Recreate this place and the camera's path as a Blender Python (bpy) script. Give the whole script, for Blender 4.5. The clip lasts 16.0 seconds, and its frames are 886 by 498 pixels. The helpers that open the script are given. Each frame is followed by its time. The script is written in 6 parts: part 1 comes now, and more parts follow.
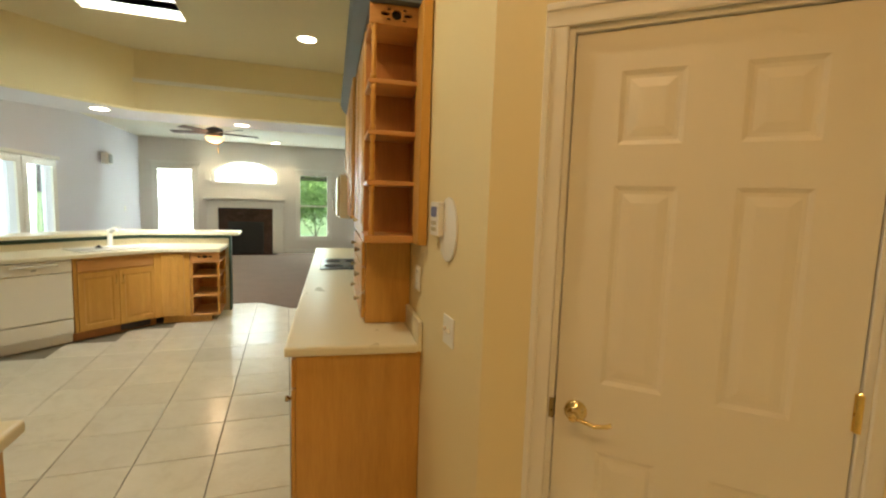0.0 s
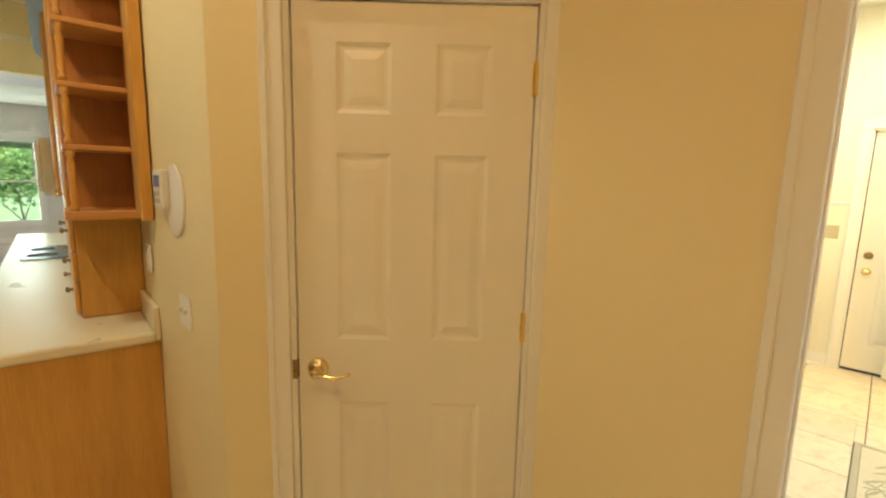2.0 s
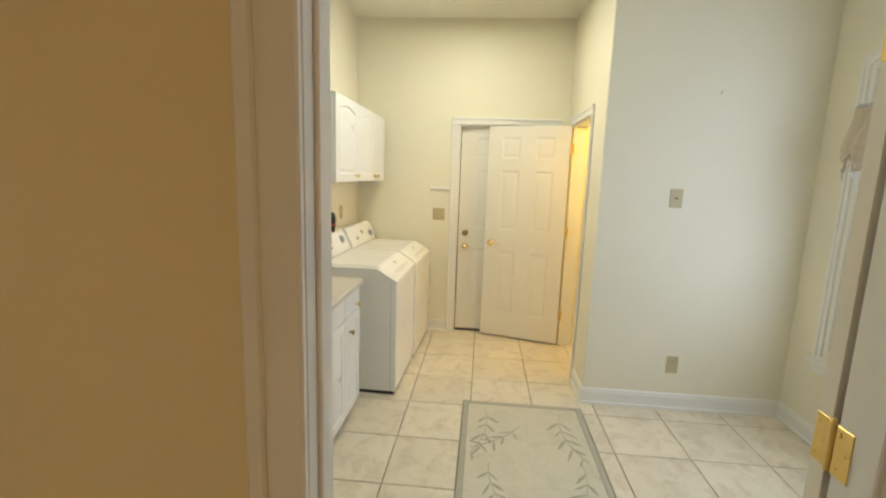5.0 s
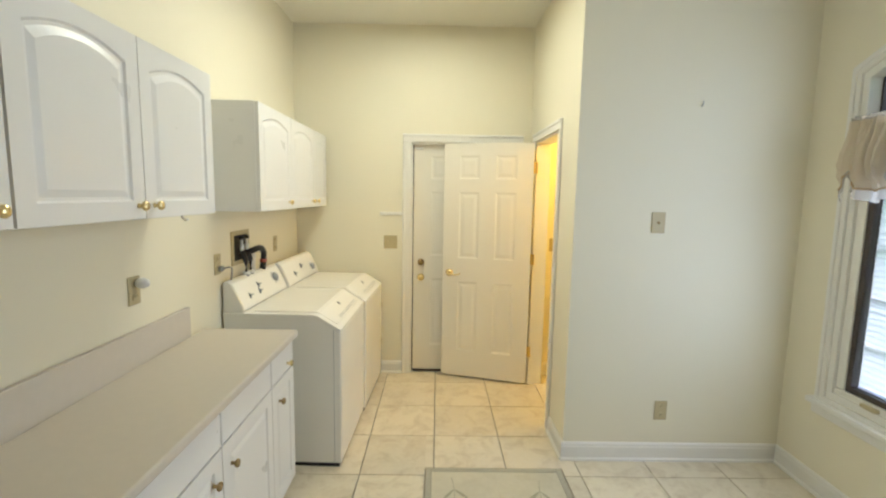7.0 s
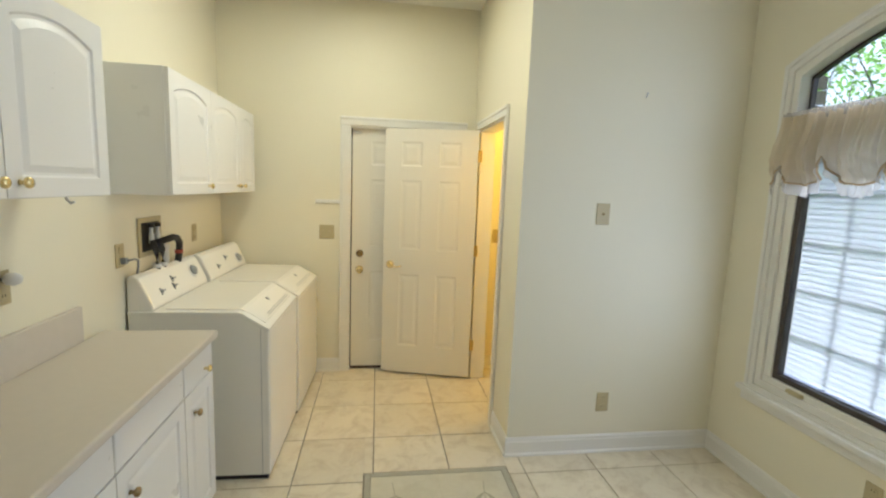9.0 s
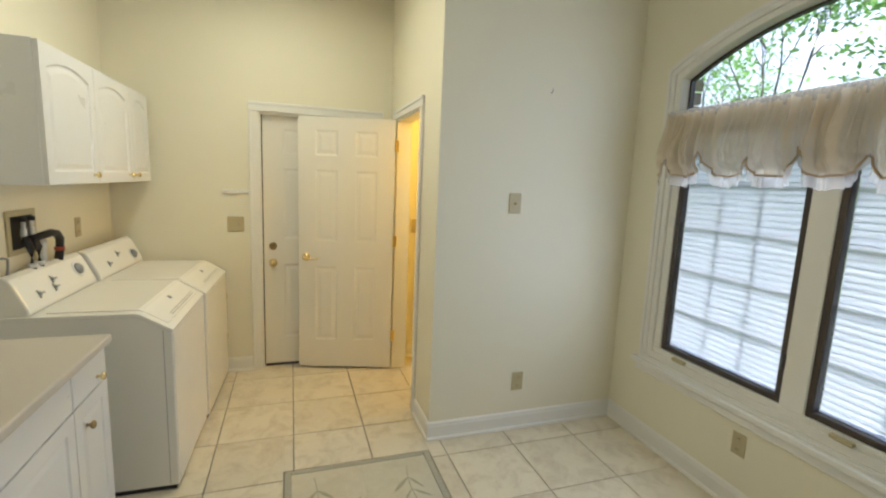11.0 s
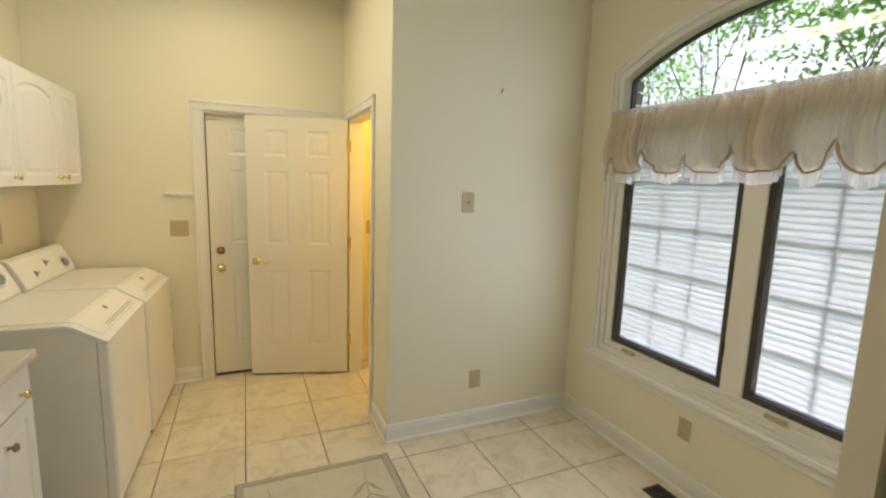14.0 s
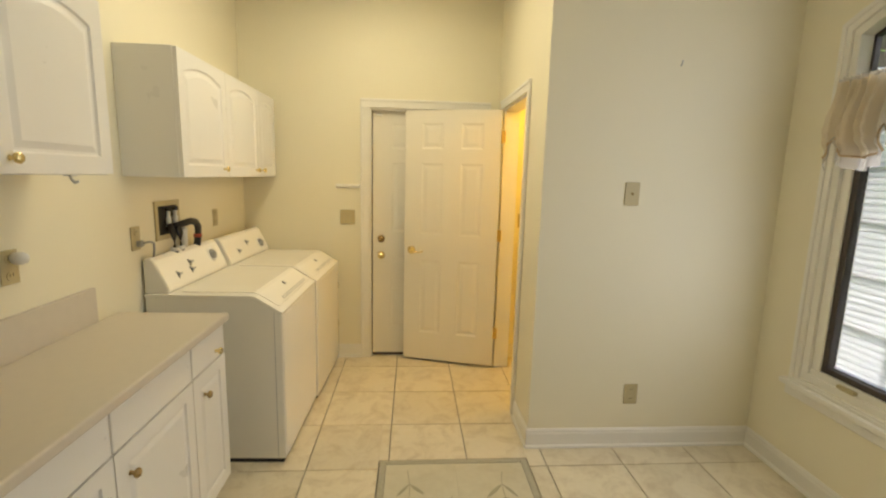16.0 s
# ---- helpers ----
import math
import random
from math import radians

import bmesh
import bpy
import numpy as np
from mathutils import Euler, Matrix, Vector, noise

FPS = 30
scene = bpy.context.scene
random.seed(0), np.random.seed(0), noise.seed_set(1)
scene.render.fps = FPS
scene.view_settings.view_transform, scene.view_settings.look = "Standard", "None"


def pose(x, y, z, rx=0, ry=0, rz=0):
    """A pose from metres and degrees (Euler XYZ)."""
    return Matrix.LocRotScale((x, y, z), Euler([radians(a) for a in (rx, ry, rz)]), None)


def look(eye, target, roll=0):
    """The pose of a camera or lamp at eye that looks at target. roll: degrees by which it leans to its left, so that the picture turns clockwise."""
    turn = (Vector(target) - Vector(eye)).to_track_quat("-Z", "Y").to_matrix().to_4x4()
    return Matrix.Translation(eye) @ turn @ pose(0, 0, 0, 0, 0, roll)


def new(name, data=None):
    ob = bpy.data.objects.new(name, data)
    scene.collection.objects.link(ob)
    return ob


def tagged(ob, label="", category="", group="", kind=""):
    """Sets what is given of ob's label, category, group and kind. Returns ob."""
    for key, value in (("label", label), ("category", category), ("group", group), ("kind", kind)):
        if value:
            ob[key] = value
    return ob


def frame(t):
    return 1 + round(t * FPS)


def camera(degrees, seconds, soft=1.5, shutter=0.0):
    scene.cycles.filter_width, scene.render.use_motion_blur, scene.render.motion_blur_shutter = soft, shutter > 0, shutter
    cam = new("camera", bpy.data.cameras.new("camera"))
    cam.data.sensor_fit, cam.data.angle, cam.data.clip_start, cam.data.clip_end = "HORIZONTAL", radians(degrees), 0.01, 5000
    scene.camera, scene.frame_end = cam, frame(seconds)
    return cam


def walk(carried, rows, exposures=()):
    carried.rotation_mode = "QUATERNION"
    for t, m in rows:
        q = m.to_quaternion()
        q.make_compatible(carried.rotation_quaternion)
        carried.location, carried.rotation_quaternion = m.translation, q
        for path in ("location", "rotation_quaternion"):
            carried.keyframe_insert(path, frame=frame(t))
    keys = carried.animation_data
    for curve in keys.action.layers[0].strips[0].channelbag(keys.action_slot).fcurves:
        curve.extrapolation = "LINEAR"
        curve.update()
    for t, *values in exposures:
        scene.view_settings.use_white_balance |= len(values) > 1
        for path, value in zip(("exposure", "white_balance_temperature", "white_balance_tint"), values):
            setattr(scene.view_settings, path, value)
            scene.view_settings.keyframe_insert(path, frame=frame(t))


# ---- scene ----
cam = camera(88.6, 16.0, soft=2.2)
PATH = [
    (0, (0.783, 0.92, 1.566), (1.432, 2.8, 1.359), 1.9),
    (0.5, (0.81, 0.88, 1.57), (1.611, 2.7, 1.359), 1.4),
    (1, (0.838, 0.845, 1.563), (1.832, 2.566, 1.337), 1.0),
    (1.5, (0.872, 0.819, 1.565), (2.083, 2.387, 1.294), 0.7),
    (2, (0.89, 0.796, 1.551), (2.307, 2.175, 1.253), 1.4),
    (2.5, (0.932, 0.785, 1.545), (2.512, 1.963, 1.207), 1.7),
    (3, (0.996, 0.744, 1.547), (2.707, 1.718, 1.193), 1.9),
    (3.5, (1.098, 0.704, 1.543), (2.911, 1.468, 1.182), 2.2),
    (4, (1.233, 0.685, 1.556), (3.123, 1.227, 1.19), 2.1),
    (4.5, (1.391, 0.672, 1.546), (3.332, 1.013, 1.205), 2.0),
    (5, (1.572, 0.696, 1.574), (3.539, 0.865, 1.253), 1.9),
    (7.3, (2.106, 0.724, 1.612), (4.092, 0.679, 1.379), 1.1),
    (7.5, (2.128, 0.719, 1.609), (4.113, 0.656, 1.378), 1.2),
    (8, (2.189, 0.726, 1.598), (4.17, 0.593, 1.365), 1.6),
    (8.5, (2.219, 0.721, 1.59), (4.193, 0.512, 1.343), 2.0),
    (9, (2.233, 0.726, 1.589), (4.194, 0.437, 1.321), 2.2),
    (9.2, (2.238, 0.719, 1.59), (4.194, 0.402, 1.318), 2.4),
    (11.3, (2.211, 0.722, 1.591), (4.066, 0.032, 1.305), 2.1),
    (11.5, (2.218, 0.719, 1.59), (4.06, -0.01, 1.314), 1.9),
    (12, (2.209, 0.717, 1.59), (4.02, -0.087, 1.317), 1.8),
    (12.5, (2.203, 0.706, 1.593), (3.99, -0.15, 1.32), 1.8),
    (13, (2.205, 0.704, 1.589), (3.982, -0.173, 1.318), 1.9),
    (13.5, (2.209, 0.697, 1.587), (3.995, -0.16, 1.311), 2.0),
    (14, (2.211, 0.684, 1.583), (4.025, -0.11, 1.296), 1.8),
    (14.5, (2.208, 0.649, 1.571), (4.072, -0.014, 1.276), 1.2),
    (15, (2.198, 0.616, 1.561), (4.111, 0.117, 1.257), 0.9),
    (15.5, (2.218, 0.61, 1.545), (4.168, 0.292, 1.239), 1.0),
    (16, (2.317, 0.619, 1.542), (4.287, 0.478, 1.224), 1.5),
]
walk(cam, [(t, look(e, g, r)) for t, e, g, r in PATH],
     exposures=[(0.0, 2.70, 6200, 7), (1.5, 2.80, 6150, 7), (2.5, 3.04, 5800, 6), (3.5, 2.80, 5450, 7), (4.5, 2.14, 5400, 9), (5.2, 2.01, 5350, 9), (7.3, 1.97, 5250, 8),
                (9.2, 1.75, 5250, 8), (12.5, 1.63, 5600, 9), (14.5, 1.61, 6150, 10), (16.0, 1.68, 6550, 9)])


# ---- light ----
world = bpy.data.worlds.new("sky")
scene.world = world
world.use_nodes = True
wn = world.node_tree.nodes
sky = wn.new("ShaderNodeTexSky")
sky.sky_type = "NISHITA"
sky.sun_disc = False
sky.sun_elevation = radians(60)
sky.sun_rotation = radians(180)
sky.air_density, sky.dust_density = 1.0, 8.0
wn["Background"].inputs[1].default_value = 0.15
world.node_tree.links.new(sky.outputs[0], wn["Background"].inputs[0])


def lamp(name, kind, m, power, colour, size=0.2, size_y=None, angle=None, blend=0.4):
    d = bpy.data.lights.new(name, kind)
    d.energy, d.color = power, colour
    if kind == "AREA":
        d.size = size
        if size_y:
            d.shape, d.size_y = "RECTANGLE", size_y
    elif kind == "SUN":
        d.angle = radians(size)
    else:
        d.shadow_soft_size = size
    if kind == "SPOT":
        d.spot_size, d.spot_blend = radians(angle), blend
    if kind == "AREA" and not size_y:
        d.shape = "DISK"
    ob = new(name, d)
    ob.matrix_basis = m
    return ob


WARM, DAY, AMBER = (1.0, 0.80, 0.52), (0.86, 1.0, 0.86), (1.0, 0.68, 0.16)
lamp("sun", "SUN", look((0, -12, 20.8), (0, 0, 0)), 1.5, (1.0, 0.97, 0.90), size=20)
lamp("laundry_ceiling_lamp", "AREA", pose(4.80, 0.88, 2.97, 0, 0, -8), 6.6, (1.0, 0.87, 0.59), size=1.2, size_y=0.32)
lamp("window_daylight", "AREA", pose(3.53, -1.378, 1.15, 90, 0, 0), 3.1, (0.92, 0.94, 1.0), size=1.5, size_y=1.05)
lamp("window_head_daylight", "AREA", pose(3.53, -1.385, 2.20, 90, 0, 0), 1.6, (0.92, 0.94, 1.0), size=1.30, size_y=0.28)
lamp("bath_lamp", "POINT", pose(5.35, -0.8, 2.2), 9, (1.0, 0.57, 0.08), size=0.08)
# unseen lamp without a fixture, added to warm and brighten the hall walls
lamp("hall_unseen_lamp", "AREA", pose(0.32, 0.82, 3.2), 3.0, (1.0, 0.56, 0.23), size=0.35)
lamp("living_left_daylight", "AREA", look((-3.1, 8.9, 1.4), (2, 9, 1.2)), 8, DAY, size=2.6, size_y=1.8)
for wx, wy, wz, ww, wh, wp in ((-1.915, 14.32, 1.335, 0.8, 1.7, 26), (1.49, 14.19, 1.315, 0.74, 1.66, 6), (-0.24, 14.30, 2.14, 1.45, 0.5, 14)):
    lamp("living_far_daylight", "AREA", pose(wx, wy, wz, -90, 0, 0), wp, DAY, size=ww, size_y=wh)
lamp("skylight_daylight", "AREA", pose(-0.65, 6.0, 3.5), 2.5, DAY, size=0.85)


# ---- materials ----
def material(name, colour, rough=0.5, metal=0.0, grain=0.06, scale=6.0, fine=60.0, bump=0.05, stretch=(1, 1, 1),
             spec=0.5, random_by=None, tint=None, bump_scale=None):
    """A surface with broad and fine variation of colour, roughness and relief."""
    m = bpy.data.materials.new(name)
    m.use_nodes = True
    n, l = m.node_tree.nodes, m.node_tree.links
    b = n["Principled BSDF"]
    b.inputs["Metallic"].default_value = metal
    b.inputs["Specular IOR Level"].default_value = spec
    tc, mp = n.new("ShaderNodeTexCoord"), n.new("ShaderNodeMapping")
    mp.inputs["Scale"].default_value = stretch
    l.new(tc.outputs["Object"], mp.inputs[0])
    big, small = n.new("ShaderNodeTexNoise"), n.new("ShaderNodeTexNoise")
    big.inputs["Scale"].default_value, big.inputs["Detail"].default_value = scale, 4
    small.inputs["Scale"].default_value, small.inputs["Detail"].default_value = fine, 6
    l.new(mp.outputs[0], big.inputs[0]), l.new(mp.outputs[0], small.inputs[0])
    mix = n.new("ShaderNodeMixRGB")
    mix.inputs[1].default_value = (*[c * (1 - grain) for c in colour], 1)
    mix.inputs[2].default_value = (*[min(1, c * (1 + grain)) for c in (tint or colour)], 1)
    l.new(big.outputs[0], mix.inputs[0])
    second = n.new("ShaderNodeMixRGB")
    second.blend_type = "OVERLAY"
    second.inputs[0].default_value = min(1, grain * 2)
    l.new(mix.outputs[0], second.inputs[1]), l.new(small.outputs[0], second.inputs[2])
    last = second
    if random_by:
        info, hs = n.new("ShaderNodeObjectInfo"), n.new("ShaderNodeMapRange")
        hs.inputs[3].default_value, hs.inputs[4].default_value = 1 - random_by, 1 + random_by
        l.new(info.outputs["Random"], hs.inputs[0])
        hue = n.new("ShaderNodeHueSaturation")
        l.new(hs.outputs[0], hue.inputs["Value"]), l.new(second.outputs[0], hue.inputs["Color"])
        last = hue
    l.new(last.outputs[0], b.inputs["Base Color"])
    rr = n.new("ShaderNodeMapRange")
    rr.inputs[3].default_value, rr.inputs[4].default_value = max(0.02, rough - 0.08), min(1, rough + 0.08)
    l.new(big.outputs[0], rr.inputs[0]), l.new(rr.outputs[0], b.inputs["Roughness"])
    if bump:
        bp = n.new("ShaderNodeBump")
        bp.inputs["Strength"].default_value, bp.inputs["Distance"].default_value = bump, 0.004
        src = small
        if bump_scale:
            src = n.new("ShaderNodeTexNoise")
            src.inputs["Scale"].default_value = bump_scale
            l.new(mp.outputs[0], src.inputs[0])
        l.new(src.outputs[0], bp.inputs["Height"]), l.new(bp.outputs[0], b.inputs["Normal"])
    return m


def tile_material(name, colour, dark, random_by=0.05, rough=0.3):
    """Glazed stone-look tile: cloudy patches with darker freckles and veins."""
    m = material(name, colour, rough, grain=0.05, scale=4.0, fine=30, bump=0.06, random_by=random_by)
    n, l = m.node_tree.nodes, m.node_tree.links
    b = n["Principled BSDF"]
    src = b.inputs["Base Color"].links[0].from_socket
    tc, info = n.new("ShaderNodeTexCoord"), n.new("ShaderNodeObjectInfo")
    add = n.new("ShaderNodeVectorMath")
    scl = n.new("ShaderNodeVectorMath")
    scl.operation = "SCALE"
    scl.inputs["Scale"].default_value = 40
    comb = n.new("ShaderNodeCombineXYZ")
    l.new(info.outputs["Random"], comb.inputs[0]), l.new(info.outputs["Random"], comb.inputs[1])
    l.new(comb.outputs[0], scl.inputs[0])
    l.new(tc.outputs["Object"], add.inputs[0]), l.new(scl.outputs[0], add.inputs[1])
    cloud = n.new("ShaderNodeTexNoise")
    cloud.inputs["Scale"].default_value, cloud.inputs["Detail"].default_value = 7, 9
    cloud.inputs["Roughness"].default_value, cloud.inputs["Distortion"].default_value = 0.68, 0.6
    l.new(add.outputs[0], cloud.inputs[0])
    ramp = n.new("ShaderNodeValToRGB")
    ramp.color_ramp.elements[0].position, ramp.color_ramp.elements[1].position = 0.47, 0.82
    l.new(cloud.outputs[0], ramp.inputs[0])
    mix = n.new("ShaderNodeMixRGB")
    mix.inputs[2].default_value = (*dark, 1)
    l.new(ramp.outputs[0], mix.inputs[0]), l.new(src, mix.inputs[1])
    l.new(mix.outputs[0], b.inputs["Base Color"])
    return m


def glowing(name, colour, strength):
    m = bpy.data.materials.new(name)
    m.use_nodes = True
    b = m.node_tree.nodes["Principled BSDF"]
    b.inputs["Base Color"].default_value = (*colour, 1)
    b.inputs["Emission Color"].default_value = (*colour, 1)
    b.inputs["Emission Strength"].default_value = strength
    return m


def glass_material(name="pane_glass"):
    m = bpy.data.materials.new(name)
    m.use_nodes = True
    b = m.node_tree.nodes["Principled BSDF"]
    b.inputs["Transmission Weight"].default_value = 1.0
    b.inputs["Roughness"].default_value = 0.0
    b.inputs["IOR"].default_value = 1.45
    return m


def cloth_material(name, colour, through_it=0.5, scale=400, open_weave=0.0):
    m = material(name, colour, 0.9, grain=0.06, scale=9, fine=scale, bump=0.2, spec=0.1)
    n, l = m.node_tree.nodes, m.node_tree.links
    b, out = n["Principled BSDF"], n["Material Output"]
    tr, mx = n.new("ShaderNodeBsdfTranslucent"), n.new("ShaderNodeMixShader")
    l.new(b.inputs["Base Color"].links[0].from_socket, tr.inputs[0])
    mx.inputs[0].default_value = through_it
    l.new(b.outputs[0], mx.inputs[1]), l.new(tr.outputs[0], mx.inputs[2]), l.new(mx.outputs[0], out.inputs[0])
    if open_weave:
        clear, weave = n.new("ShaderNodeBsdfTransparent"), n.new("ShaderNodeMixShader")
        weave.inputs[0].default_value = open_weave
        l.new(mx.outputs[0], weave.inputs[1]), l.new(clear.outputs[0], weave.inputs[2]), l.new(weave.outputs[0], out.inputs[0])
    return m


def wood_material(name, colour, dark, rough=0.38, axis=2):
    st = [9, 9, 9]
    st[axis] = 0.7
    m = material(name, colour, rough, grain=0.10, scale=2.0, fine=14, bump=0.04, stretch=st, tint=dark, random_by=0.06)
    return m


CREAM = material("cream_wall_paint", (0.80, 0.75, 0.58), 0.62, grain=0.02, scale=1.2, fine=220, bump=0.10)
KYELLOW = material("yellow_cream_kitchen_paint", (0.79, 0.68, 0.40), 0.62, grain=0.02, scale=1.2, fine=220, bump=0.10)
GREYWALL = material("grey_living_wall_paint", (0.72, 0.71, 0.77), 0.65, grain=0.02, scale=1.2, fine=220, bump=0.08)
CEIL = material("ceiling_paint", (0.80, 0.77, 0.66), 0.8, grain=0.02, scale=1.5, fine=160, bump=0.12)
KCEIL = material("tan_kitchen_ceiling_paint", (0.62, 0.55, 0.37), 0.8, grain=0.02, scale=1.5, fine=160, bump=0.12)
CROWN = material("blue_grey_crown_paint", (0.14, 0.17, 0.20), 0.7, grain=0.05, scale=4)
WHITE = material("white_trim_paint", (0.80, 0.78, 0.72), 0.32, grain=0.02, scale=5, fine=90, bump=0.03)
DOORWHITE = material("white_door_paint", (0.80, 0.76, 0.66), 0.36, grain=0.02, scale=4, fine=120, bump=0.04, stretch=(3, 3, 0.4))
CABWHITE = material("white_thermofoil", (0.80, 0.79, 0.76), 0.30, grain=0.015, scale=4, fine=90, bump=0.02)
APPL = material("white_enamel", (0.82, 0.80, 0.73), 0.18, grain=0.015, scale=3, fine=50, bump=0.01)
APPLGREY = material("grey_control_knob", (0.28, 0.29, 0.29), 0.35, grain=0.05)
COUNTER = material("beige_laminate", (0.60, 0.545, 0.46), 0.42, grain=0.05, scale=30, fine=500, bump=0.03)
KCOUNTER = material("cream_solid_surface", (0.74, 0.68, 0.50), 0.30, grain=0.012, scale=3, fine=700, bump=0.0)
BRASS = material("polished_brass", (0.80, 0.66, 0.34), 0.18, metal=1.0, grain=0.05, scale=20, fine=120, bump=0.02)
HINGE = material("brass_hinge", (0.80, 0.60, 0.20), 0.30, metal=1.0, grain=0.08, scale=30, fine=160, bump=0.05)
KNOB = material("antique_brass_knob", (0.34, 0.25, 0.12), 0.28, metal=1.0, grain=0.08, scale=40)
ALMOND = material("almond_switch_plastic", (0.49, 0.42, 0.24), 0.35, grain=0.02, bump=0.0)
BLACK = material("black_rubber_and_shade", (0.015, 0.014, 0.014), 0.5, grain=0.1)
PVC = material("white_pvc", (0.72, 0.72, 0.70), 0.35, grain=0.03)
COPPER = material("red_valve_handle", (0.35, 0.06, 0.04), 0.4, grain=0.1)
SASH = material("dark_bronze_sash", (0.055, 0.042, 0.036), 0.35, grain=0.12, scale=12)
GROUT = material("grout", (0.20, 0.175, 0.13), 0.9, grain=0.10, scale=8, fine=200, bump=0.2)
TILE = tile_material("stone_look_tile", (0.70, 0.63, 0.48), (0.47, 0.38, 0.25))
KTILE = tile_material("kitchen_tile", (0.77, 0.74, 0.63), (0.66, 0.62, 0.50), rough=0.22)
MURAL = tile_material("mural_tile", (0.60, 0.56, 0.43), (0.50, 0.455, 0.33), random_by=0.02)
MURALLEAF = material("painted_leaf_glaze", (0.36, 0.335, 0.235), 0.35, grain=0.2, scale=60, fine=200)
BORDER = material("grey_border_tile", (0.40, 0.375, 0.29), 0.4, grain=0.10, scale=25)
CARPET = material("brown_carpet", (0.25, 0.19, 0.16), 0.95, grain=0.12, scale=2.5, fine=260, bump=0.6, spec=0.1)
MAPLE = wood_material("honey_maple", (0.55, 0.280, 0.052), (0.62, 0.345, 0.078))
MAPLEX = wood_material("honey_maple_across", (0.52, 0.25, 0.075), (0.60, 0.31, 0.10), axis=0)
# darker, redder maple for shelf backs, one shelf side and toe kicks
MAPLEDARK = wood_material("darker_maple", (0.42, 0.17, 0.045), (0.48, 0.21, 0.06))
GREEN = material("dark_green_paint", (0.030, 0.075, 0.050), 0.5, grain=0.08)
MARBLE = material("dark_marble", (0.026, 0.017, 0.015), 0.2, grain=0.5, scale=7, fine=40, tint=(0.075, 0.040, 0.032), bump=0)
FLATBLACK = material("flat_black", (0.012, 0.012, 0.013), 0.6, grain=0.2)
GLASS = glass_material()
COOKGLASS = material("black_cooktop_glass", (0.02, 0.022, 0.024), 0.25, grain=0.05, bump=0, spec=0.25)
STEEL = material("brushed_steel", (0.55, 0.55, 0.54), 0.3, metal=1.0, grain=0.05, stretch=(1, 1, 30))
SLAT = cloth_material("white_blind_slat", (0.80, 0.84, 0.93), 0.55)
LACE = cloth_material("cream_voile", (0.80, 0.71, 0.56), 0.60, open_weave=0.14)
PIPING = cloth_material("tan_cord", (0.50, 0.37, 0.22), 0.25)
RUFFLE = cloth_material("white_ruffle_voile", (0.72, 0.68, 0.63), 0.45, open_weave=0.38)
SHEER = cloth_material("white_sheer", (0.82, 0.82, 0.84), 0.6)
LEAF = cloth_material("leaf_green", (0.24, 0.42, 0.11), 0.74, scale=60)
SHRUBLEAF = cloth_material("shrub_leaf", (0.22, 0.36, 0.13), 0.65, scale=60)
BARK = material("bark", (0.16, 0.13, 0.10), 0.9, grain=0.3, scale=14, fine=60, bump=0.7, stretch=(1, 1, 0.25))
GRASS = material("lawn", (0.06, 0.11, 0.03), 0.95, grain=0.3, scale=2, fine=60, bump=0.6)
BRICK = material("grey_brick", (0.34, 0.28, 0.26), 0.85, grain=0.2, scale=9, fine=70, bump=0.4)
BROWNFAN = material("dark_walnut_blade", (0.06, 0.03, 0.018), 0.4, grain=0.2, stretch=(1, 6, 6))
LAMPGLOW = glowing("recessed_lamp_glow", (1.0, 0.86, 0.62), 3.0)
FANGLOW = glowing("fan_bowl_glow", (1.0, 0.55, 0.22), 0.42)
DISPLAY = material("blue_grey_display", (0.10, 0.12, 0.30), 0.3, grain=0.05)


# ---- building helpers ----
def link_mesh(name, bm, mat, parent=None, smooth=False):
    bmesh.ops.recalc_face_normals(bm, faces=bm.faces)
    me = bpy.data.meshes.new(name)
    bm.to_mesh(me)
    bm.free()
    if smooth:
        for p in me.polygons:
            p.use_smooth = True
    for mm in mat if isinstance(mat, (list, tuple)) else (mat,):
        me.materials.append(mm)
    ob = new(name, me)
    if parent:
        ob.parent = parent
    return ob


def part(name, bm, mat, parent, label="", smooth=False):
    ob = link_mesh(name, bm, mat, parent, smooth)
    return tagged(ob, label) if label else ob


def thing(name, m, label, category, group="", kind=""):
    ob = new(name)
    ob.empty_display_size = 0.1
    ob.matrix_basis = m
    return tagged(ob, label, category, group, kind)


def add_box(bm, lo, hi, bevel=0.0, segments=1):
    geo = bmesh.ops.create_cube(bm, size=1.0)
    vs = geo["verts"]
    for v in vs:
        v.co = Vector([(lo[i] + hi[i]) / 2 + v.co[i] * (hi[i] - lo[i]) for i in range(3)])
    if bevel:
        es = list({e for v in vs for e in v.link_edges})
        bmesh.ops.bevel(bm, geom=es, offset=bevel, segments=segments, affect="EDGES", profile=0.5)
    return bm


def box(lo, hi, bevel=0.0, segments=1):
    return add_box(bmesh.new(), lo, hi, bevel, segments)


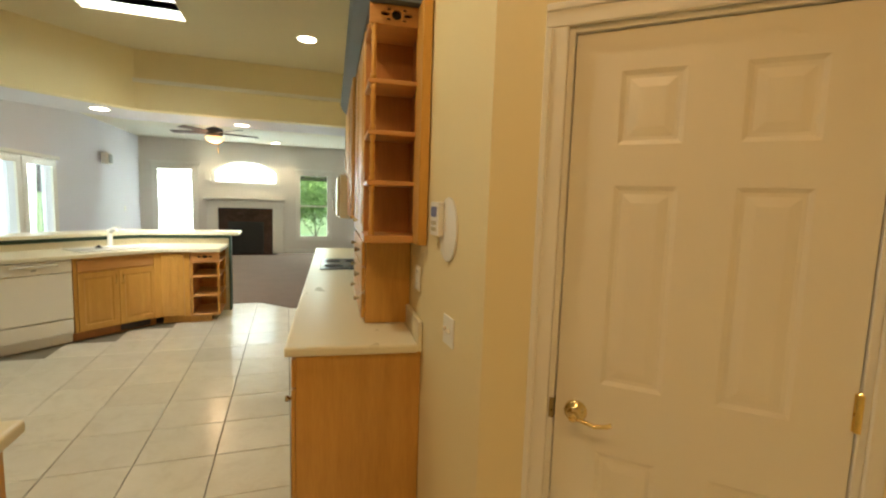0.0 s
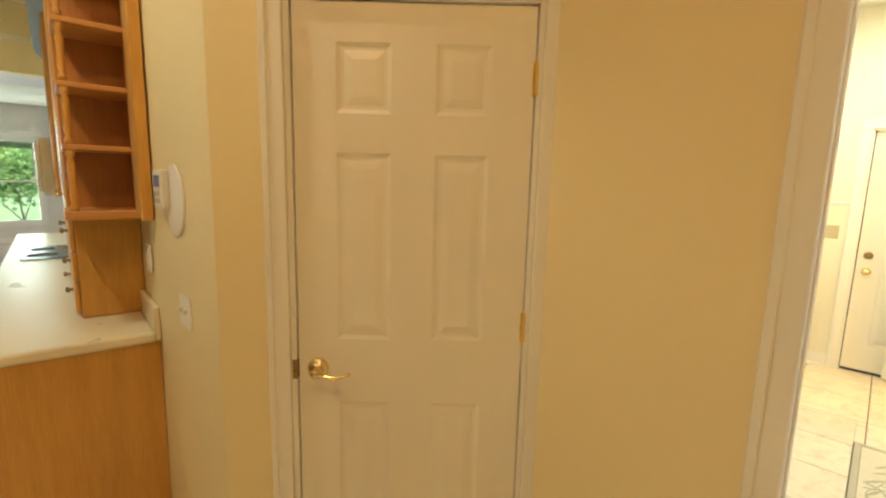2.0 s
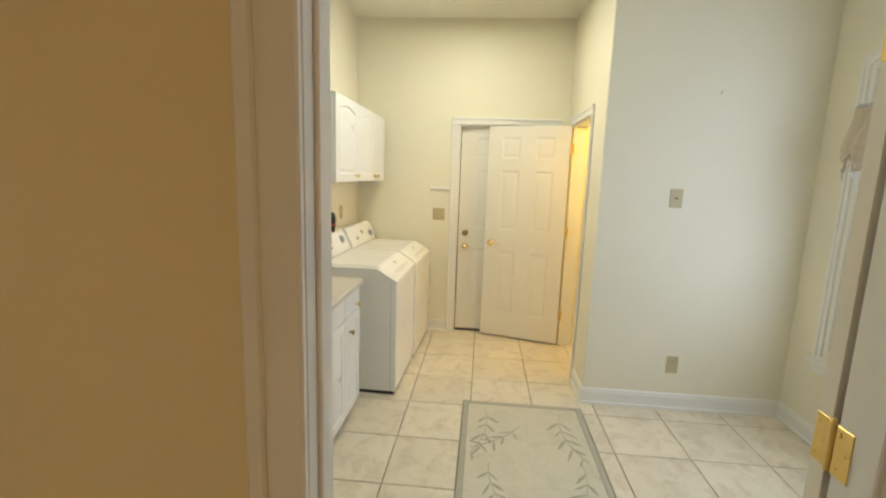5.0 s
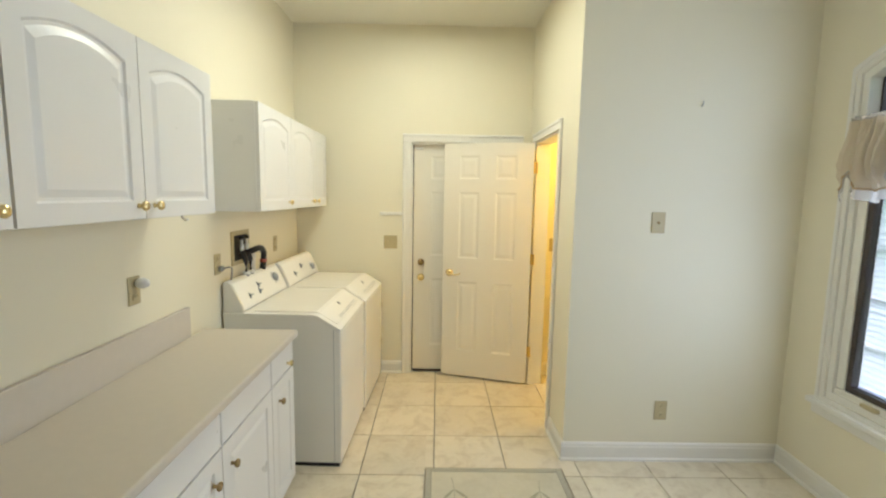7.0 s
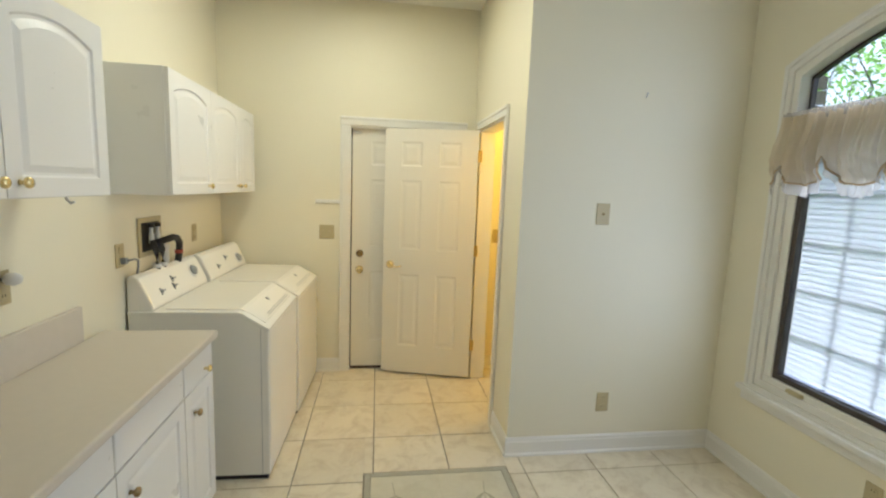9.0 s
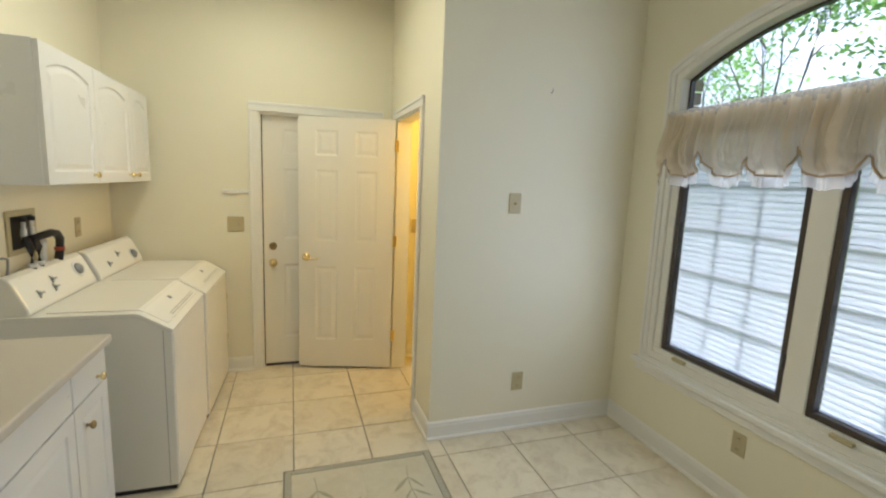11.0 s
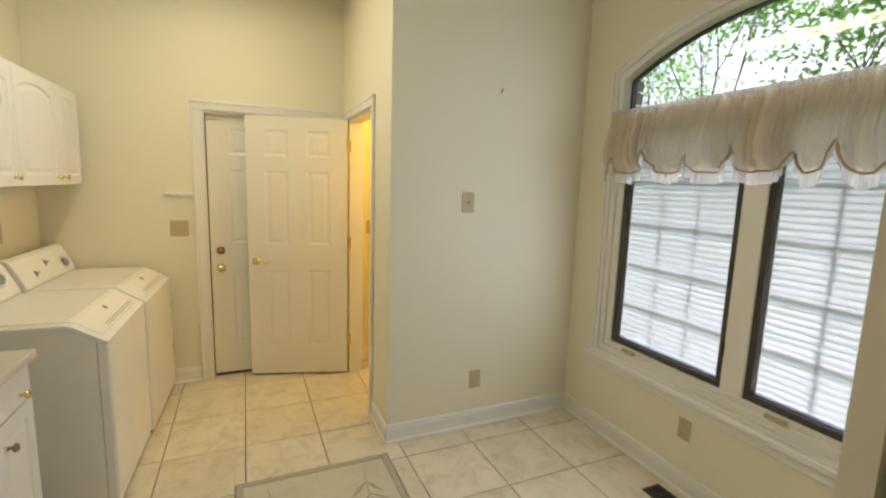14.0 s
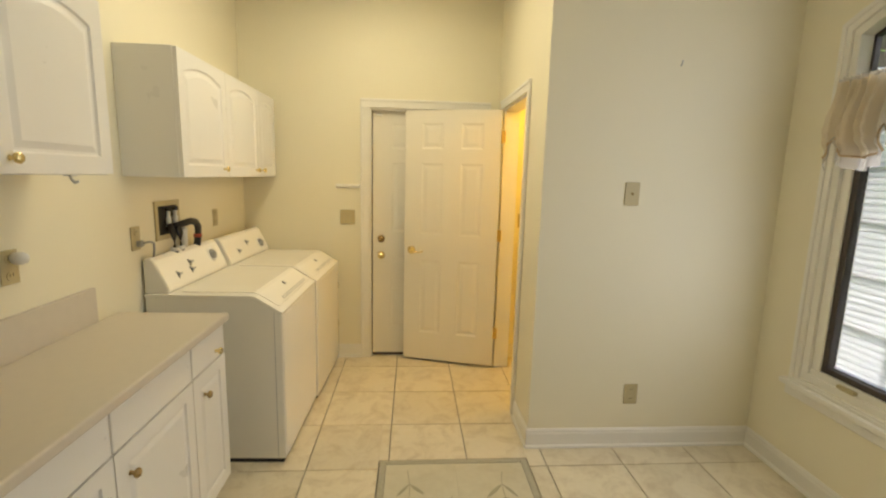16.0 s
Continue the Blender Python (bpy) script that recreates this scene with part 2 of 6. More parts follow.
def plate(outer, holes=(), depth=0.02, plane="xz", at=0.0, bevel=0.0):
    """A flat outline, with holes, given depth. plane: 'xz' (depth along y), 'yz' (along x) or 'xy' (along z)."""
    bm = bmesh.new()
    ax = {"xz": (0, 2, 1), "yz": (1, 2, 0), "xy": (0, 1, 2)}[plane]

    def put(p):
        c = [0, 0, 0]
        c[ax[0]], c[ax[1]], c[ax[2]] = p[0], p[1], at
        return bm.verts.new(c)
    edges = []
    for ring in (outer, *holes):
        vs = [put(p) for p in ring]
        edges += [bm.edges.new((vs[i], vs[(i + 1) % len(vs)])) for i in range(len(vs))]
    bmesh.ops.triangle_fill(bm, edges=edges, use_beauty=True, use_dissolve=False)
    move = [0, 0, 0]
    move[ax[2]] = depth
    got = bmesh.ops.extrude_face_region(bm, geom=bm.faces[:])
    bmesh.ops.translate(bm, vec=move, verts=[v for v in got["geom"] if isinstance(v, bmesh.types.BMVert)])
    bmesh.ops.recalc_face_normals(bm, faces=bm.faces)
    if bevel:
        es = [e for e in bm.edges if len(e.link_faces) == 2 and e.calc_face_angle(0) > 0.9]
        bmesh.ops.bevel(bm, geom=es, offset=bevel, segments=2, affect="EDGES", profile=0.5, clamp_overlap=True)
    return bm


def add_frustum(bm, lo, hi, axis_lo, axis_hi, inset):
    """A raised panel: a rectangle in x and z whose face at y=axis_hi is drawn in by inset."""
    a = [(lo[0], axis_lo, lo[1]), (hi[0], axis_lo, lo[1]), (hi[0], axis_lo, hi[1]), (lo[0], axis_lo, hi[1])]
    b = [(lo[0] + inset, axis_hi, lo[1] + inset), (hi[0] - inset, axis_hi, lo[1] + inset),
         (hi[0] - inset, axis_hi, hi[1] - inset), (lo[0] + inset, axis_hi, hi[1] - inset)]
    va, vb = [bm.verts.new(c) for c in a], [bm.verts.new(c) for c in b]
    for i in range(4):
        bm.faces.new((va[i], va[(i + 1) % 4], vb[(i + 1) % 4], vb[i]))
    bm.faces.new(vb), bm.faces.new(va[::-1])
    return bm


def add_cyl(bm, p0, p1, r0, r1=None, n=16):
    p0, p1 = Vector(p0), Vector(p1)
    d = p1 - p0
    m = Matrix.Translation((p0 + p1) / 2) @ d.to_track_quat("Z", "Y").to_matrix().to_4x4()
    bmesh.ops.create_cone(bm, cap_ends=True, segments=n, radius1=r0, radius2=r0 if r1 is None else r1, depth=d.length, matrix=m)
    return bm


def turned(profile, p0, axis, n=20):
    """A lathe shape: (distance along axis, radius) pairs from p0."""
    bm = bmesh.new()
    q = Vector(axis).normalized().to_track_quat("Z", "Y").to_matrix()
    rings = []
    for d, r in profile:
        rings.append([bm.verts.new(Vector(p0) + q @ Vector((r * math.cos(2 * math.pi * i / n), r * math.sin(2 * math.pi * i / n), d)))
                      for i in range(n)])
    for a, b in zip(rings, rings[1:]):
        for i in range(n):
            bm.faces.new((a[i], a[(i + 1) % n], b[(i + 1) % n], b[i]))
    bm.faces.new(rings[0][::-1]), bm.faces.new(rings[-1])
    return bm


def tube(points, r, n=10):
    """A bent round bar through points."""
    bm = bmesh.new()
    pts = [Vector(p) for p in points]
    rings = []
    for i, p in enumerate(pts):
        d = (pts[min(i + 1, len(pts) - 1)] - pts[max(i - 1, 0)]).normalized()
        q = d.to_track_quat("Z", "Y").to_matrix()
        rings.append([bm.verts.new(p + q @ Vector((r * math.cos(2 * math.pi * k / n), r * math.sin(2 * math.pi * k / n), 0)))
                      for k in range(n)])
    for a, b in zip(rings, rings[1:]):
        for i in range(n):
            bm.faces.new((a[i], a[(i + 1) % n], b[(i + 1) % n], b[i]))
    bm.faces.new(rings[0][::-1]), bm.faces.new(rings[-1])
    return bm


def structure(name, bm, mat, label, category):
    return tagged(link_mesh(name, bm, mat), label, category, kind="structure")


def rect(a0, b0, a1, b1):
    return [(a0, b0), (a1, b0), (a1, b1), (a0, b1)]


# ---- the large structure ----
LEFT, FAR, JOG, SIDE, WIN = 1.95, 6.04, 4.70, -0.07, -1.40   # faces of the laundry's walls
CL, CK, CV = 3.01, 3.33, 2.93                                # ceilings: laundry, kitchen, living room
KW = 1.375                                                   # kitchen's wall with the cabinets

structure("floor_base", plate(rect(-4.6, -2.0, 6.4, 14.6), depth=-0.10, plane="xy", at=-0.012), GROUT, "grey-beige grout bed under the floor tiles", "floor")
structure("wall_laundry_left", plate(rect(2.05, -0.02, 6.16, 3.4), depth=0.12, plane="xz", at=LEFT), CREAM, "cream painted wall behind the washer and counter", "wall")
structure("wall_far", plate(rect(-1.52, -0.02, 1.95, 3.4), [rect(0.07, -0.019, 0.96, 2.07)], depth=0.14, plane="yz", at=FAR), CREAM,
          "cream painted end wall with an exterior door", "wall")
structure("wall_jog", plate(rect(-1.40, -0.02, SIDE, 3.4), depth=0.12, plane="yz", at=JOG), CREAM, "smooth cream wall with two plates", "wall")
structure("wall_bath_side", plate(rect(JOG + 0.12, -0.02, FAR, 3.4), [rect(5.10, -0.019, 5.83, 2.06)], depth=-0.12, plane="xz", at=SIDE), CREAM,
          "cream wall with the open bathroom doorway", "wall")
structure("wall_bath_back", plate(rect(4.70, -0.02, 6.18, 3.4), depth=-0.12, plane="xz", at=-1.52), CREAM, "plain wall closing the bathroom", "wall")


def arch(cx, half, bottom, top, rise, n=20):
    """An upright outline with a segment-shaped head."""
    rad = (half * half + rise * rise) / (2 * rise)
    a = math.asin(half / rad)
    head = [(cx + rad * math.sin(a - 2 * a * i / n), top - rad + rad * math.cos(a - 2 * a * i / n)) for i in range(n + 1)]
    return [(cx - half, bottom), (cx + half, bottom), *head]


WX, WHALF = 3.53, 0.912
structure("wall_window", plate(rect(2.38, -0.02, 4.70, 3.4), [arch(WX, WHALF - 0.01, 0.54, 2.481, 0.212)], depth=-0.16, plane="xz", at=WIN), CREAM,
          "cream wall around the arched window", "wall")
# unseen slab, added to keep most of the sun off the arched window
structure("eave", box((1.8, -2.35, 2.88), (5.6, -1.562, 3.02)), WHITE, "added white slab out of view that shades the window", "eave")
structure("wall_near_right", plate(rect(-1.56, -0.02, -0.03, 3.4), depth=-0.215, plane="yz", at=2.42), CREAM, "cream wall behind the open laundry door", "wall")
structure("wall_hall_right", plate(rect(-2.0, -0.02, 2.204, 3.4), depth=-0.12, plane="xz", at=-0.03), KYELLOW, "warm cream hall wall", "wall")
structure("wall_laundry_near", plate([(-0.028, 2.06), (0.905, 2.06), (0.905, -0.02), (1.50, -0.02), (1.50, 3.4), (-0.028, 3.4)], depth=0.088, plane="yz", at=2.05),
          KYELLOW, "cream wall with the laundry doorway", "wall")
structure("wall_laundry_near_return", plate(rect(1.50, -0.02, 1.95, 3.4), depth=0.068, plane="yz", at=2.07), CREAM, "plain wall closing the laundry corner", "wall")

# the pantry's wall stands at 45 degrees; local x runs along it, local y into the pantry
PANTRY = pose(1.37, 2.205, 0, 0, 0, -45)
DX0, DX1 = 0.237, 0.925
pw = structure("wall_pantry", plate(rect(0.0, -0.02, 0.985, 3.4), [rect(DX0 - 0.020, -0.019, DX1 + 0.020, 2.06)], depth=0.12, plane="xz", at=0.0), KYELLOW,
               "cream diagonal wall with the pantry door", "wall")
pw.matrix_basis = PANTRY
structure("wall_kitchen_right", plate(rect(2.205, -0.02, 2.90, 3.4), depth=0.12, plane="yz", at=KW), KYELLOW, "cream kitchen wall beside the cabinets", "wall")
RUN = Matrix.Translation((KW, 2.90, 0)) @ Matrix.Rotation(radians(-5.2), 4, "Z") @ Matrix.Translation((-KW, -2.90, 0))   # the cabinet run veers away from the hall
wk = structure("wall_kitchen_run", plate(rect(2.90, -0.02, 7.9, 3.4), depth=0.12, plane="yz", at=KW + 0.0005), KYELLOW, "cream kitchen wall behind the cabinets", "wall")
wk.matrix_basis = RUN @ wk.matrix_basis
structure("wall_pantry_back", plate(rect(1.495, -0.02, 2.29, 3.4), depth=0.1, plane="xz", at=3.0), CREAM, "plain wall closing the pantry", "wall")
structure("wall_pantry_side", plate(rect(2.07, -0.02, 3.0, 3.4), depth=0.1, plane="yz", at=2.19), CREAM, "plain wall closing the pantry", "wall")
structure("wall_kitchen_left", plate(rect(-2.0, -0.02, 8.0, 3.4), depth=-0.12, plane="yz", at=-4.4), KYELLOW, "cream kitchen wall", "wall")
structure("wall_kitchen_back", plate(rect(-4.4, -0.02, 2.5, 3.4), depth=-0.12, plane="xz", at=-1.9), KYELLOW, "cream wall behind the hall", "wall")
structure("wall_living_left", plate(rect(7.95, -0.02, 14.2, 3.4), [rect(8.05, 0.5, 8.68, 1.95), rect(8.89, 0.5, 9.70, 1.95)], depth=-0.14, plane="yz", at=-2.7),
          GREYWALL, "pale grey living-room wall with tall windows", "wall")
structure("wall_living_stub", plate(rect(-4.52, -0.02, -2.84, 3.4), depth=0.12, plane="xz", at=7.95), GREYWALL, "pale grey wall closing the living room", "wall")
FIRE = 14.2
# living-room grey with the warm light on the fireplace wall mixed into its colour
WARMLITGREY = material("warm_lit_grey_living_wall_paint", (0.75, 0.71, 0.65), 0.65, grain=0.02, scale=1.2, fine=220, bump=0.08)
structure("wall_fireplace", plate(rect(-2.84, -0.02, 3.3, 3.4), [rect(-2.33, 0.45, -1.50, 2.22), rect(1.10, 0.45, 1.88, 2.18), arch(-0.24, 0.78, 1.88, 2.46, 0.32)],
                                  depth=0.14, plane="xz", at=FIRE), WARMLITGREY, "pale wall with fireplace, arched window and side windows", "wall")
structure("wall_living_right", plate(rect(7.6, -0.02, 14.2, 3.4), depth=0.12, plane="yz", at=3.18), GREYWALL, "pale grey living-room wall", "wall")
structure("wall_living_right_stub", plate(rect(1.83, -0.02, 3.18, 3.4), depth=-0.12, plane="xz", at=7.72), GREYWALL, "plain wall closing the living room", "wall")
structure("ceiling_laundry", plate(rect(2.10, -1.56, 6.18, 2.07), depth=0.05, plane="xy", at=CL), CEIL, "flat cream laundry ceiling", "ceiling")
structure("ceiling_kitchen", plate(rect(-4.5, -2.0, 2.3, 8.0), [rect(-1.1, 5.55, -0.2, 6.45)], depth=0.05, plane="xy", at=CK), KCEIL, "high cream kitchen ceiling with a skylight", "ceiling")
structure("ceiling_living", plate(rect(-2.84, 7.72, 3.3, 14.34), depth=0.05, plane="xy", at=CV), CEIL, "flat white living-room ceiling", "ceiling")
structure("roof", plate(rect(-4.6, -2.1, 6.3, 14.5), [rect(-1.1, 5.55, -0.2, 6.45)], depth=0.08, plane="xy", at=3.42), CEIL, "plain roof slab", "roof")
# the dropped beam follows the bar: along x, then back at 45 degrees
structure("beam", plate([(1.80, 7.74), (-1.02, 7.74), (-4.4, 4.36), (-4.4, 4.53), (-1.09, 7.90), (1.80, 7.90)], depth=CK - 2.60, plane="xy", at=2.60), KYELLOW,
          "deep cream beam between kitchen and living room", "beam")
structure("soffit", plate([(1.825, 7.902), (-1.091, 7.902), (-4.4, 4.594), (-4.4, 5.9), (-2.7, 7.6), (-1.46, 8.8), (1.825, 8.8)], depth=0.75, plane="xy", at=2.602), GREYWALL,
          "grey dropped soffit beyond the beam", "ceiling")
structure("ceiling_corner", plate([(-2.84, 7.4), (-4.4, 5.85), (-4.4, 7.95), (-2.84, 7.95)], depth=0.05, plane="xy", at=2.93), CEIL, "flat ceiling beyond the soffit", "ceiling")
structure("carpet", plate([(-4.4, 4.6), (-1.1, 7.86), (0.02, 7.98), (0.40, 8.0), (0.85, 7.55), (3.18, 7.5), (3.18, 14.2), (-2.7, 14.2), (-2.7, 8), (-4.4, 8)], depth=0.012,
                          plane="xy", at=-0.006), CARPET, "short brown living-room carpet", "carpet")
ground = structure("ground", plate(rect(-300, -300, 300, 300), depth=-0.1, plane="xy", at=-0.35), GRASS, "green lawn around the house", "ground")

# ---- doors, casings and baseboards ----
ROTATED = set()


def base_of(ob):
    while ob.parent:
        ob = ob.parent
    return ob


def piece(name, bm, mat, parent, label="", smooth=False):
    """A part given in world metres; things that are turned take it in their own metres."""
    root = base_of(parent)
    if root.name not in ROTATED:
        bmesh.ops.translate(bm, vec=-root.matrix_basis.translation, verts=bm.verts)
    return part(name, bm, mat, parent, label, smooth)


def turned_thing(name, m, label, category, group="", kind=""):
    ob = thing(name, m, label, category, group, kind)
    ROTATED.add(ob.name)
    return ob


def panel_door(name, m, w, label, h=2.03, th=0.035, both=True):
    """A moulded six-panel door: x along its width from 0, y its thickness, front at y=0."""
    d = turned_thing(name, m, label, "door", kind="structure")
    xs = [0.178 * w, 0.408 * w, 0.592 * w, 0.822 * w]
    zs = [(0.24, 0.855), (1.06, 1.625), (1.735, 1.93)]
    holes = [rect(x0, z0, x1, z1) for x0, x1 in ((xs[0], xs[1]), (xs[2], xs[3])) for z0, z1 in zs]
    piece("door_leaf", plate(rect(0, 0.008, w, h), holes, depth=th, plane="xz", at=0.0), DOORWHITE, d)
    for ring in holes:
        (x0, z0), (x1, z1) = ring[0], ring[2]
        bm = bmesh.new()
        # sunk moulding all round, then the raised field
        for face, s in ((0.0, 1), (th, -1)):
            o = [(x0, z0), (x1, z0), (x1, z1), (x0, z1)]
            steps = [(0.0, 0.0), (0.012, 0.0048), (0.022, 0.0052), (0.046, 0.0015)]
            loops = []
            for inset, deep in steps:
                loops.append([bm.verts.new((x + (inset if k in (0, 3) else -inset), face + s * deep, z + (inset if k in (0, 1) else -inset)))
                              for k, (x, z) in enumerate(o)])
            for a, b in zip(loops, loops[1:]):
                for k in range(4):
                    bm.faces.new((a[k], a[(k + 1) % 4], b[(k + 1) % 4], b[k]))
            bm.faces.new(loops[-1])
        piece("panel", bm, DOORWHITE, d)
    return d


def lever(d, x, z, face, side, to):
    """A brass lever handle on a door; side: +1 or -1 along y; to: +1 or -1, the way the lever points."""
    h = piece("door_handle", turned([(0, 0.033), (0.006, 0.033), (0.012, 0.024), (0.02, 0.012), (0.045, 0.011), (0.052, 0.014), (0.06, 0.010), (0.062, 0.002)],
                                    (x, face, z), (0, side, 0)), BRASS, d, "polished brass lever handle with a scrolled rose", True)
    pts = [(x, face + side * 0.05, z), (x + to * 0.03, face + side * 0.054, z - 0.004), (x + to * 0.06, face + side * 0.052, z - 0.012),
           (x + to * 0.09, face + side * 0.05, z - 0.006), (x + to * 0.105, face + side * 0.05, z + 0.002)]
    piece("lever", tube(pts, 0.0065), BRASS, h, smooth=True)


def knob_set(d, x, z, face, side, r=0.027):
    piece("door_knob", turned([(0, 0.032), (0.005, 0.032), (0.012, 0.014), (0.03, 0.012), (0.038, r * 0.9), (0.05, r), (0.06, r * 0.8), (0.064, 0.004)],
                              (x, face, z), (0, side, 0)), BRASS, d, "round polished brass door knob", True)


def hinges(d, x, face, side, heights):
    for z in heights:
        bm = add_cyl(bmesh.new(), (x, face + side * 0.006, z - 0.045), (x, face + side * 0.006, z + 0.045), 0.008, n=12)
        add_cyl(bm, (x, face + side * 0.006, z + 0.045), (x, face + side * 0.006, z + 0.052), 0.008, 0.003, n=12)
        add_box(bm, (x - 0.010, face - 0.001, z - 0.045), (x + 0.010, face + side * 0.0025, z + 0.045)) if side > 0 else \
            add_box(bm, (x - 0.010, face + side * 0.0025, z - 0.045), (x + 0.010, face + 0.001, z + 0.045))
        piece("hinge", bm, HINGE, d, "brass butt hinge")


def casing(name, m, w, h, label, width=0.065, left=True, right=True, deep=0.14, reveal=0.0):
    """Moulded casing and jamb round an opening of w by h: x along the wall, y into the wall (front at y=0)."""
    c = turned_thing(name, m, label, "trim", kind="structure")

    def strip(lo, hi, along):
        bm = bmesh.new()
        # two steps give the moulding its profile
        if along == "z":
            out = lo[0] < 0
            add_box(bm, lo, hi, 0.003)
            a, b = (lo[0], lo[0] + 0.022) if out else (hi[0] - 0.022, hi[0])
            add_box(bm, (a + 0.001, lo[1] - 0.006, lo[2] + 0.001), (b - 0.001, lo[1] + 0.004, hi[2] - 0.001), 0.003)
        else:
            add_box(bm, lo, hi, 0.003)
            add_box(bm, (lo[0] + 0.001, lo[1] - 0.006, hi[2] - 0.022), (hi[0] - 0.001, lo[1] + 0.004, hi[2] - 0.001), 0.003)
        return bm
    if left:
        piece("side_casing", strip((-width, -0.014, 0), (0, 0, h), "z"), WHITE, c)
    if right:
        piece("side_casing", strip((w, -0.014, 0), (w + width, 0, h), "z"), WHITE, c)
    piece("head_casing", strip((-width if left else 0, -0.0145, h), (w + width if right else w, 0, h + width), "x"), WHITE, c)
    piece("jamb", box((-0.002, 0.001, 0), (0.016, deep, h), 0.002), WHITE, c)
    piece("jamb", box((w - 0.016, 0.001, 0), (w + 0.002, deep, h), 0.002), WHITE, c)
    piece("head_jamb", box((0.016, 0.001, h - 0.016), (w - 0.016, deep, h + 0.002), 0.002), WHITE, c)
    return c


# pantry door
pd = panel_door("door_1", PANTRY @ pose(DX0, 0.012, 0), DX1 - DX0, "closed cream-white six-panel pantry door with brass lever", h=2.037)
lever(pd, 0.06, 0.965, 0.0, -1, 1)
piece("latch_plate", box((-0.016, -0.0155, 0.935), (-0.002, 0.012, 0.995)), KNOB, pd, "dark bronze strike plate")
hinges(pd, DX1 - DX0 + 0.003, 0.0, -1, (1.84, 1.11, 0.33))
pc = casing("casing_pantry", PANTRY @ pose(DX0 - 0.019, -0.001, 0), DX1 - DX0 + 0.038, 2.056, "cream-white moulded casing round the pantry door", deep=0.05)
piece("door_stop", box((0.016, 0.052, 0), (DX1 - DX0 + 0.022, 0.062, 2.04)), DOORWHITE, pc)

# laundry doorway: left jamb and casing, facing the hall at x = 2.05
ld = turned_thing("casing_laundry", pose(2.05, 0.889, 0, 0, 0, -90), "cream-white casing and jamb of the laundry doorway", "trim", kind="structure")
bm = box((-0.068, -0.014, 0), (0.0, 0.0, 2.06), 0.003)
add_box(bm, (-0.067, -0.020, 0.001), (-0.045, -0.010, 2.059), 0.003)
piece("side_casing", bm, WHITE, ld)
bm = box((-0.016, 0.0, 0), (0.000, 0.088, 2.06), 0.002)
add_box(bm, (-0.001, 0.030, 0), (0.006, 0.058, 2.05), 0.002)
piece("jamb", bm, WHITE, ld)
bm = box((-0.068, 0.088, 0), (-0.005, 0.100, 2.06), 0.003)
piece("side_casing", bm, WHITE, ld)
piece("head_casing", box((-0.068, -0.014, 2.06), (0.89, 0.0, 2.13), 0.003), WHITE, ld)

# right jamb of the laundry doorway, and the laundry door folded back flat against the wall
cc = turned_thing("jamb_laundry", pose(0, 0, 0), "cream-white jamb with stop at the laundry door hinges", "trim", kind="structure")
bm = box((2.16, -0.030, 0), (2.436, 0.004, 2.06), 0.002)
add_box(bm, (2.330, 0.002, 0), (2.372, 0.014, 2.05), 0.003)
piece("jamb", bm, WHITE, cc)
cd = panel_door("door_2", pose(2.458, 0.000, 0.01, 0, 0, -90), 0.76, "white six-panel laundry door folded back against the wall", th=0.038)
for z in (1.85, 1.08, 0.30):
    for x0, x1, y, pin in ((2.396, 2.437, 0.004, True), (2.459, 2.4945, 0.000, False)):
        xm = (x0 + x1) / 2
        bm = box((x0, y - 0.0005, z - 0.05), (x1, y + 0.0025, z + 0.05), 0.001)
        for k in (-0.034, 0.0, 0.034):
            add_cyl(bm, (xm + (0.010 if k else -0.006), y + 0.002, z + k), (xm + (0.010 if k else -0.006), y + 0.004, z + k), 0.0045, n=8)
        if pin:
            add_cyl(bm, (2.447, y, z - 0.05), (2.447, y, z + 0.05), 0.0075, n=12)
            add_cyl(bm, (2.447, y, z + 0.05), (2.447, y, z + 0.058), 0.006, 0.003, n=12)
        piece("hinge", bm, HINGE, cc, "brass butt hinge with both leaves showing")

# exterior door in the end wall: local x runs towards -y, front faces -x
ca = casing("casing_exterior", pose(FAR - 0.001, 0.96, 0, 0, 0, -90), 0.89, 2.055, "white moulded casing round the exterior door", width=0.07, deep=0.12)
ea = panel_door("door_3", pose(FAR + 0.040, 0.936, 0.012, 0, 0, -90), 0.848, "closed white six-panel exterior door with brass locks", th=0.044)
knob_set(ea, 0.069, 0.866, 0.0, -1)
piece("deadbolt", turned([(0, 0.03), (0.01, 0.03), (0.016, 0.022), (0.02, 0.022), (0.021, 0.003)], (0.069, 0, 1.003), (0, -1, 0)), KNOB, ea, "dark brass deadbolt", True)
# dark strip stands in for the shade in the gap beside the door
piece("gap_shade", box((-0.0095, 0.012, 0.0), (-0.0005, 0.040, 2.03)), SASH, ea, "dark strip put in for the shaded door gap")
piece("door_sweep", box((0.0, -0.006, -0.008), (0.848, 0.03, 0.012)), SASH, ea, "dark rubber sweep along the sill")
piece("sensor", box((0.008, -0.014, 1.985), (0.075, 0, 2.005), 0.003), PVC, ea, "small white alarm contact")

